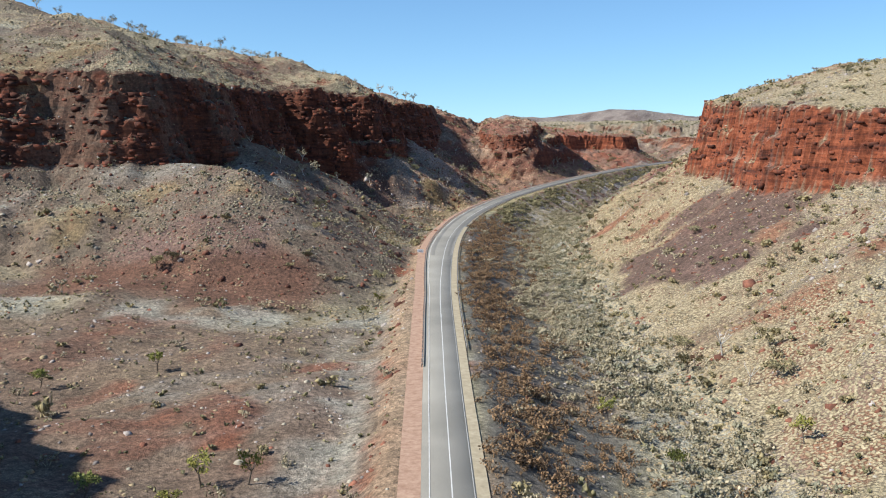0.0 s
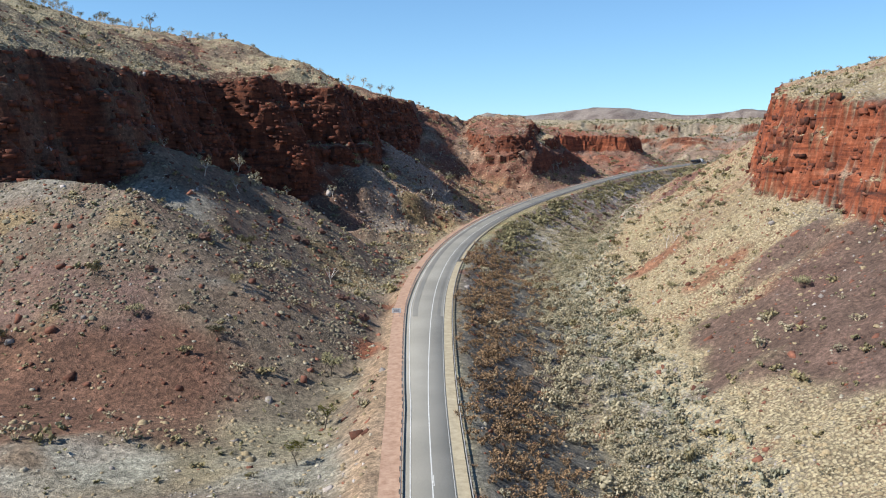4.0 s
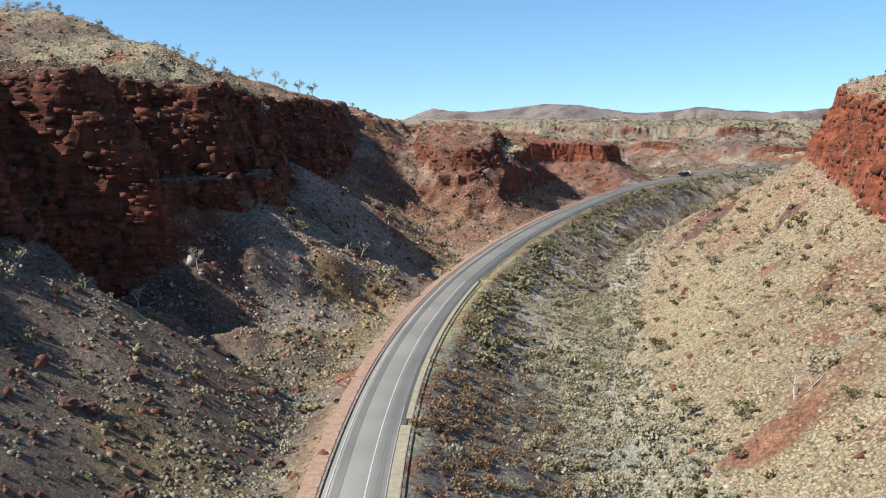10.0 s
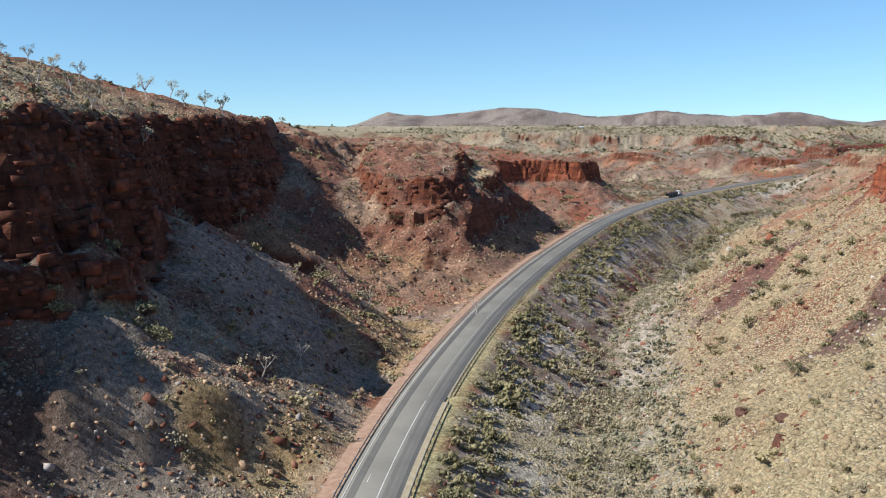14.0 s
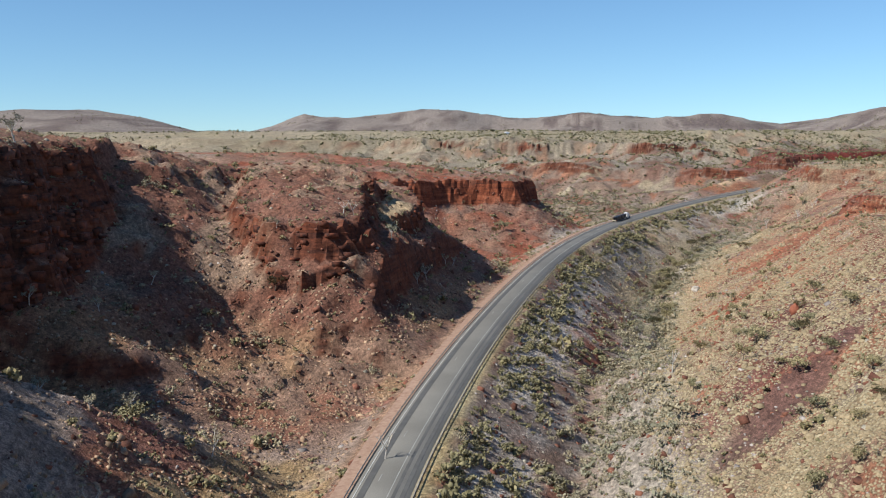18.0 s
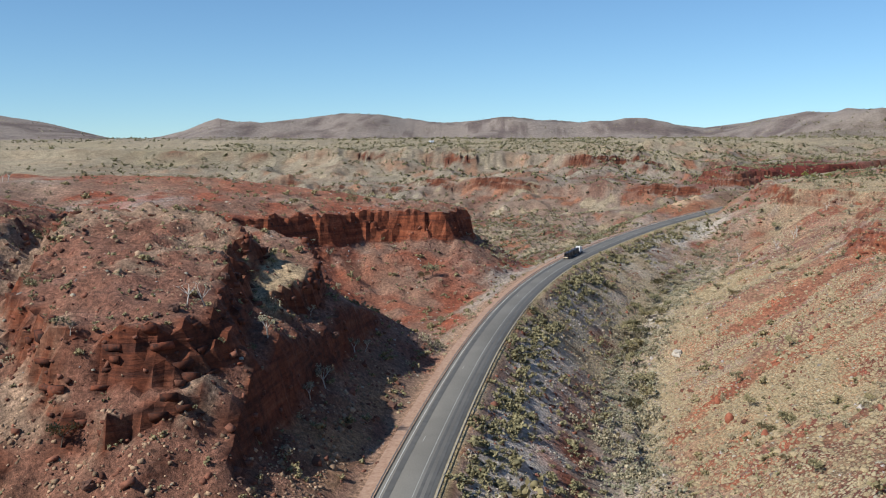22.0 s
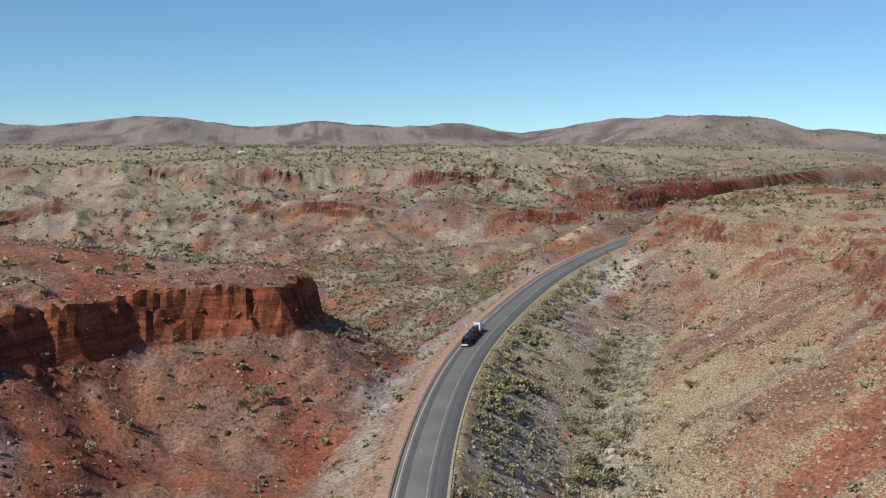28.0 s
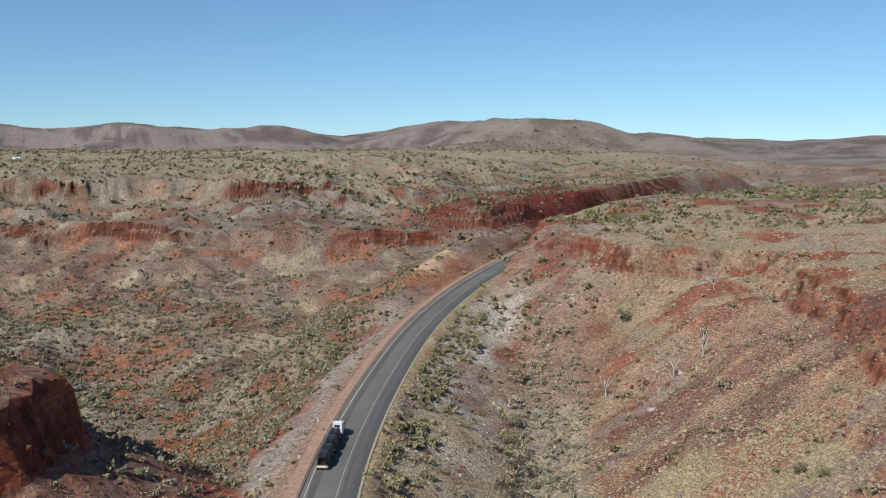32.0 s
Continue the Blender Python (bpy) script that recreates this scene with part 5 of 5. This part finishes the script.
guard_rail(lambda d: left(d - 1.35), -1, 182, 1150, "long weathered steel guard rail on the road's outer edge")
guard_rail(lambda d: centre(d + 5.3), 1, 196, 560, "weathered steel guard rail above the burnt bank")
guard_rail(lambda d: centre(d + 4.95), 1, 562, 900, "weathered steel guard rail above the creek bank")

# ---- road sign with two posts ----
SIGN_WHITE = speckled("sign_white", (0.62, 0.62, 0.60), (0.74, 0.74, 0.72), 1.0, 0.6, 0.0, 0.0)
SIGN_INK = speckled("sign_ink", (0.10, 0.10, 0.11), (0.16, 0.16, 0.17), 1.0, 0.6, 0.0, 0.0)
sx, sy = -8.4, 333.0
sign = tagged(new("road_sign"), "white rectangular road sign on two steel posts", "sign")
sign.matrix_basis = pose(sx, sy, ground_z(sx, sy) - 0.1, 0, 0, 4)
for px in (-0.8, 0.8):
    part("post", tube(bmesh.new(), (px, 0.05, -0.4), (px, 0.05, 2.6), 0.04, 0.04, 8), STEEL, sign)
part("board", boxes((0, 0, 2.1, 2.3, 0.05, 1.15), bevel=0.015), SIGN_WHITE, sign)
for k, w in enumerate((1.7, 1.3, 1.5)):
    part("text_bar", boxes((0, -0.031, 2.42 - 0.3 * k, w, 0.008, 0.12)), SIGN_INK, sign)

# ---- the road train: a prime mover and two trailers with black covered loads ----
COVER = speckled("black_cover", (0.012, 0.012, 0.014), (0.035, 0.035, 0.038), 1.0, 0.32, 0.0, 0.15)
CAB_PAINT = speckled("white_cab_paint", (0.60, 0.60, 0.59), (0.72, 0.72, 0.71), 0.5, 0.35, 0.0, 0.0)
CHASSIS = speckled("chassis_black", (0.03, 0.03, 0.03), (0.06, 0.055, 0.05), 1.0, 0.6, 0.0, 0.0)
TYRE = speckled("tyre_rubber", (0.02, 0.02, 0.02), (0.035, 0.035, 0.035), 2.0, 0.85, 0.0, 0.0)
CHROME = speckled("bright_metal", (0.55, 0.55, 0.55), (0.65, 0.65, 0.65), 1.0, 0.25, 0.0, 0.0)
BUMPER = speckled("pale_bumper", (0.55, 0.47, 0.32), (0.68, 0.60, 0.44), 1.0, 0.6, 0.0, 0.0)
TAIL = speckled("red_lamp_glass", (0.40, 0.03, 0.02), (0.45, 0.04, 0.03), 1.0, 0.3, 0.0, 0.0)
GLASS = speckled("dark_glass", (0.02, 0.025, 0.03), (0.03, 0.035, 0.04), 1.0, 0.08, 0.0, 0.0)


def wheel(parent, x, y, r=0.52, w=0.55):
    tyre = bmesh.new()
    bmesh.ops.create_cone(tyre, cap_ends=True, segments=20, radius1=r, radius2=r, depth=w, matrix=pose(x, y, r, 0, 90, 0))
    bmesh.ops.bevel(tyre, geom=[e for e in tyre.edges if e.is_boundary is False and len(e.link_faces) == 2 and any(len(fc.verts) > 4 for fc in e.link_faces)], offset=0.06, segments=2, affect="EDGES")
    t = part("wheel", tyre, TYRE, parent)
    rim = bmesh.new()
    bmesh.ops.create_cone(rim, cap_ends=True, segments=16, radius1=r * 0.55, radius2=r * 0.45, depth=0.06, matrix=pose(x + math.copysign(w / 2, x), y, r, 0, 90 if x > 0 else -90, 0))
    part("rim", rim, CHROME, t)


def covered_load(y0, y1, z0, width, height):
    """A rounded load of two humps side by side under a tight cover."""
    bm = bmesh.new()
    rings = []
    count = 14
    for k in range(count):
        t = k / (count - 1)
        end = 1 - 0.25 * max(0, abs(2 * t - 1) - 0.8) / 0.2
        puff = 1 - 0.05 * abs(math.cos(t * math.pi))
        ring = []
        for q in range(25):
            a = math.pi * q / 24
            ring.append(bm.verts.new((math.copysign(abs(math.cos(a)) ** 0.55, math.cos(a)) * width / 2 * end * puff, y0 + (y1 - y0) * t, z0 + abs(math.sin(a)) ** 0.6 * height * end * puff * (1 - 0.13 * math.exp(-(math.cos(a) / 0.2) ** 2)))))
        rings.append(ring)
    for a, b in zip(rings[:-1], rings[1:]):
        for q in range(24):
            bm.faces.new((a[q], a[q + 1], b[q + 1], b[q]))
    bm.faces.new(rings[0])
    bm.faces.new(rings[-1][::-1])
    for fc in bm.faces:
        fc.smooth = True
    return bm


truck = tagged(new("road_train"), "road train with a white cab and four black covered loads", "truck")
tq = at_y(993)
tx, ty, tz, th = (q[0] for q in offset_line(left(1.7), tq, tq + 1, 0.06, 2.0))
truck.matrix_basis = pose(tx, ty, tz, math.degrees(0.037), 0, math.degrees(math.atan2(-th[0], th[1])))
part("chassis", boxes((0, 9.2, 0.95, 0.9, 6.4, 0.3), bevel=0.04), CHASSIS, truck)
part("cab", boxes((0, 9.6, 2.15, 2.45, 2.1, 2.3), (0, 8.3, 2.5, 2.4, 1.0, 2.7), bevel=0.14), CAB_PAINT, truck, "white sleeper cab")
part("bonnet", boxes((0, 11.5, 1.65, 1.7, 1.9, 1.3), bevel=0.16), CAB_PAINT, truck)
part("windscreen", boxes((0, 10.67, 2.75, 2.1, 0.05, 0.8), bevel=0.02), GLASS, truck)
part("rear_window", boxes((0, 7.79, 2.9, 1.3, 0.04, 0.6), bevel=0.02), GLASS, truck)
part("bumper", boxes((0, 12.55, 0.8, 2.4, 0.25, 0.55), bevel=0.06), CHROME, truck)
for x in (-1.15, 1.15):
    part("exhaust_stack", tube(bmesh.new(), (x, 7.6, 1.0), (x, 7.6, 4.1), 0.09, 0.09, 10), CHROME, truck)
    part("fuel_tank", boxes((x * 0.88, 9.0, 0.85, 0.6, 1.6, 0.6), bevel=0.16), CHROME, truck)
    part("mirror", boxes((x * 1.22, 10.7, 2.6, 0.2, 0.12, 0.7), bevel=0.04), CHASSIS, truck)
    for y in (11.4, 7.6, 6.3):
        wheel(truck, x * 0.92, y)
for y0 in (-1.4, -11.0):
    part("trailer_bed", boxes((0, y0 + 3.4, 1.2, 2.5, 8.8, 0.25), bevel=0.05), CHASSIS, truck)
    part("covered_load", covered_load(y0 - 0.8, y0 + 3.3, 1.32, 2.5, 2.3), COVER, truck, "black tarpaulin over a rounded load")
    part("covered_load", covered_load(y0 + 3.6, y0 + 7.7, 1.32, 2.5, 2.3), COVER, truck, "black tarpaulin over a rounded load")
    part("rear_bumper", boxes((0, y0 - 1.05, 0.95, 2.5, 0.14, 0.5), bevel=0.03), BUMPER, truck, "pale yellow marker board")
    for x in (-1.15, 1.15):
        part("tail_lamp", boxes((x * 0.85, y0 - 1.14, 1.0, 0.35, 0.06, 0.16), bevel=0.02), TAIL, truck)
        part("mudguard", boxes((x * 0.92, y0 + 0.9, 1.12, 0.6, 3.6, 0.06), bevel=0.02), CHASSIS, truck)
        for k in range(3):
            wheel(truck, x * 0.92, y0 - 0.3 + 1.25 * k)
part("drawbar", tube(bmesh.new(), (0, -3.6, 0.9), (0, -2.2, 0.9), 0.1, 0.1, 8), CHASSIS, truck)

# ---- large single boulders ----
BOULDER_RED = speckled("boulder_red", (0.05, 0.030, 0.024), (0.17, 0.088, 0.062), 0.7, 0.9, 0.0, 0.6)
BOULDER_PALE = speckled("boulder_pale", (0.30, 0.26, 0.21), (0.52, 0.46, 0.38), 0.7, 0.9, 0.0, 0.6)


def make_boulder(seed):
    bm = bmesh.new()
    bmesh.ops.create_icosphere(bm, subdivisions=3, radius=1.0)
    for v in bm.verts:
        p = v.co.copy()
        q = Vector((round(p.x * 1.6) / 1.6, round(p.y * 1.6) / 1.6, round(p.z * 2.2) / 2.2))
        v.co = p.lerp(q, 0.55) * (1 + 0.3 * noise.noise(p * 1.7 + Vector((seed * 3.1, 0, 0))))
        v.co.z *= 0.75
    me = bpy.data.meshes.new("boulder")
    bm.to_mesh(me)
    bm.free()
    return me


ROCKS = [make_boulder(k) for k in range(5)]
for k, me in enumerate(ROCKS):
    me.materials.append(BOULDER_PALE if k == 4 else BOULDER_RED)
rnd = random.Random(15)
for k in range(66):
    side = k % 3
    if side == 0:
        x, y = rnd.uniform(-70, 0), rnd.uniform(300, 470)
    elif side == 1:
        x, y = rnd.uniform(40, 130), rnd.uniform(690, 800)
    else:
        x, y = rnd.uniform(90, 170), rnd.uniform(300, 640)
    if abs(along(np.array([x]), np.array([y]))[1][0]) < 11:
        continue
    size = rnd.uniform(0.5, 1.3) if side == 1 else rnd.uniform(0.6, 1.7)
    ob = new("boulder", ROCKS[k % 4])
    ob.matrix_basis = pose(x, y, ground_z(x, y) + 0.15 * size, rnd.uniform(-15, 15), rnd.uniform(-15, 15), rnd.uniform(0, 360)) @ Matrix.Scale(size, 4)
    tagged(ob, "dark red boulder lying on the stony slope", "boulder", "boulders on the slopes")
for x, y in ((280, 936), (254, 872), (276, 930)):
    ob = new("boulder", ROCKS[4])
    ob.matrix_basis = pose(x, y, ground_z(x, y) + 0.2, 5, 8, x) @ Matrix.Scale(2.0, 4)
    tagged(ob, "pale flat boulder beside the creek bed", "boulder", "pale boulders")

# ---- concrete culvert in the creek bed ----
CONCRETE = speckled("stained_concrete", (0.34, 0.28, 0.22), (0.56, 0.49, 0.40), 0.7, 0.9, 0.0, 0.3)
# the pipes take a darker concrete than the headwall
PIPE_DARK = speckled("dark_pipe_concrete", (0.10, 0.085, 0.07), (0.18, 0.155, 0.13), 0.8, 0.9, 0.0, 0.2)
cx, cy = 271.0, 921.0
culvert = tagged(new("culvert"), "pale concrete culvert with two round pipes in the creek bed", "culvert")
culvert.matrix_basis = pose(cx, cy, ground_z(cx, cy) - 0.6, 0, 0, -22)


def pipe(x):
    bm = bmesh.new()
    rings = [[bm.verts.new((x + math.cos(2 * math.pi * k / 20) * r, y, 1.5 + math.sin(2 * math.pi * k / 20) * r)) for k in range(20)] for r, y in ((1.05, 0.1), (1.05, -0.15), (1.25, -0.15), (1.25, 3.0))]
    back = [bm.verts.new((x + math.cos(2 * math.pi * k / 20) * 1.05, 3.0, 1.5 + math.sin(2 * math.pi * k / 20) * 1.05)) for k in range(20)]
    rings = [back] + rings
    for a, b in zip(rings[:-1], rings[1:]):
        for k in range(20):
            bm.faces.new((a[k], a[(k + 1) % 20], b[(k + 1) % 20], b[k]))
    return bm


def headwall():
    """A wall with two round holes, its face built from fans between the holes and the edge."""
    bm = bmesh.new()
    for x in (-1.5, 1.5):
        for y in (0.0, 0.35):
            hole, edge = [], []
            for k in range(24):
                a = 2 * math.pi * k / 24
                c, q = math.cos(a), math.sin(a)
                far = 1.5 / max(abs(c), abs(q))
                hole.append(bm.verts.new((x + c * 1.06, y, 1.5 + q * 1.06)))
                edge.append(bm.verts.new((x + c * far, y, 1.5 + q * far)))
            for k in range(24):
                bm.faces.new((hole[k], hole[(k + 1) % 24], edge[(k + 1) % 24], edge[k]))
    for q in ((0, 0.175, 3.2, 6.4, 0.45, 0.4), (-3.1, 0.175, 1.5, 0.2, 0.35, 3.0), (3.1, 0.175, 1.5, 0.2, 0.35, 3.0)):
        box(bm, *q)
    return bm


part("headwall", headwall(), CONCRETE, culvert)
for x in (-1.5, 1.5):
    part("pipe", pipe(x), PIPE_DARK, culvert, "dark round pipe")
for x, turned in ((-4.1, 28), (4.4, -28)):
    wing = part("wing_wall", boxes((0, 0, 1.4, 0.35, 3.2, 3.0), bevel=0.05), CONCRETE, culvert, "sloping pale wing wall")
    wing.matrix_basis = pose(x, -1.3, 0, 0, 0, -turned)
part("apron", boxes((0, -1.8, 0.35, 7.5, 3.6, 0.3), bevel=0.05), CONCRETE, culvert)

# ---- termite mounds ----
MOUND = speckled("termite_mound_earth", (0.20, 0.065, 0.036), (0.34, 0.125, 0.072), 1.6, 0.95, 0.0, 0.6)


def make_mound(seed):
    bm = bmesh.new()
    bmesh.ops.create_icosphere(bm, subdivisions=3, radius=1.0)
    for v in bm.verts:
        q = v.co.copy()
        k = 1 + 0.22 * noise.noise(q * 2.1 + Vector((seed * 5.3, 1, 0)))
        v.co = (q.x * k * (1 - 0.25 * max(q.z, 0)), q.y * k * (1 - 0.25 * max(q.z, 0)), q.z * 1.35 * k)
    for fc in bm.faces:
        fc.smooth = True
    me = bpy.data.meshes.new("termite_mound")
    bm.to_mesh(me)
    bm.free()
    me.materials.append(MOUND)
    return me


MOUNDS = [make_mound(k) for k in range(3)]
for k, (x, y, size) in enumerate(((218, 786, 1.35), (177, 675, 1.3), (229, 808, 1.0), (262, 806, 0.9), (196, 741, 0.9))):
    ob = new("termite_mound", MOUNDS[k % 3])
    ob.matrix_basis = pose(x, y, ground_z(x, y) + 0.5 * size, 0, 0, 50 * k) @ Matrix.Scale(size, 4)
    tagged(ob, "rounded red earth termite mound among the spinifex", "termite mound", "termite mounds")

# ---- white sheds far out on the plain ----
SHED = speckled("white_sheeting", (0.62, 0.62, 0.60), (0.75, 0.75, 0.73), 0.3, 0.5, 0.0, 0.0)
for x, y in ((-15, 2790), (325, 2028), (402, 1704)):
    shed = tagged(new("shed"), "small white shed far out on the scrub plain", "shed", "far sheds")
    shed.matrix_basis = pose(x, y, ground_z(x, y) - 0.2, 0, 0, 20)
    part("wall", boxes((0, 0, 1.3, 6, 4, 2.6)), SHED, shed)
    bm = bmesh.new()
    a = [bm.verts.new(q) for q in ((-3.2, -2.3, 2.55), (3.2, -2.3, 2.55), (3.2, 2.3, 2.55), (-3.2, 2.3, 2.55), (-3.2, 0, 3.5), (3.2, 0, 3.5))]
    for q in ((0, 1, 5, 4), (2, 3, 4, 5), (0, 4, 3), (1, 2, 5), (3, 2, 1, 0)):
        bm.faces.new([a[i] for i in q])
    part("roof", bm, SHED, shed)
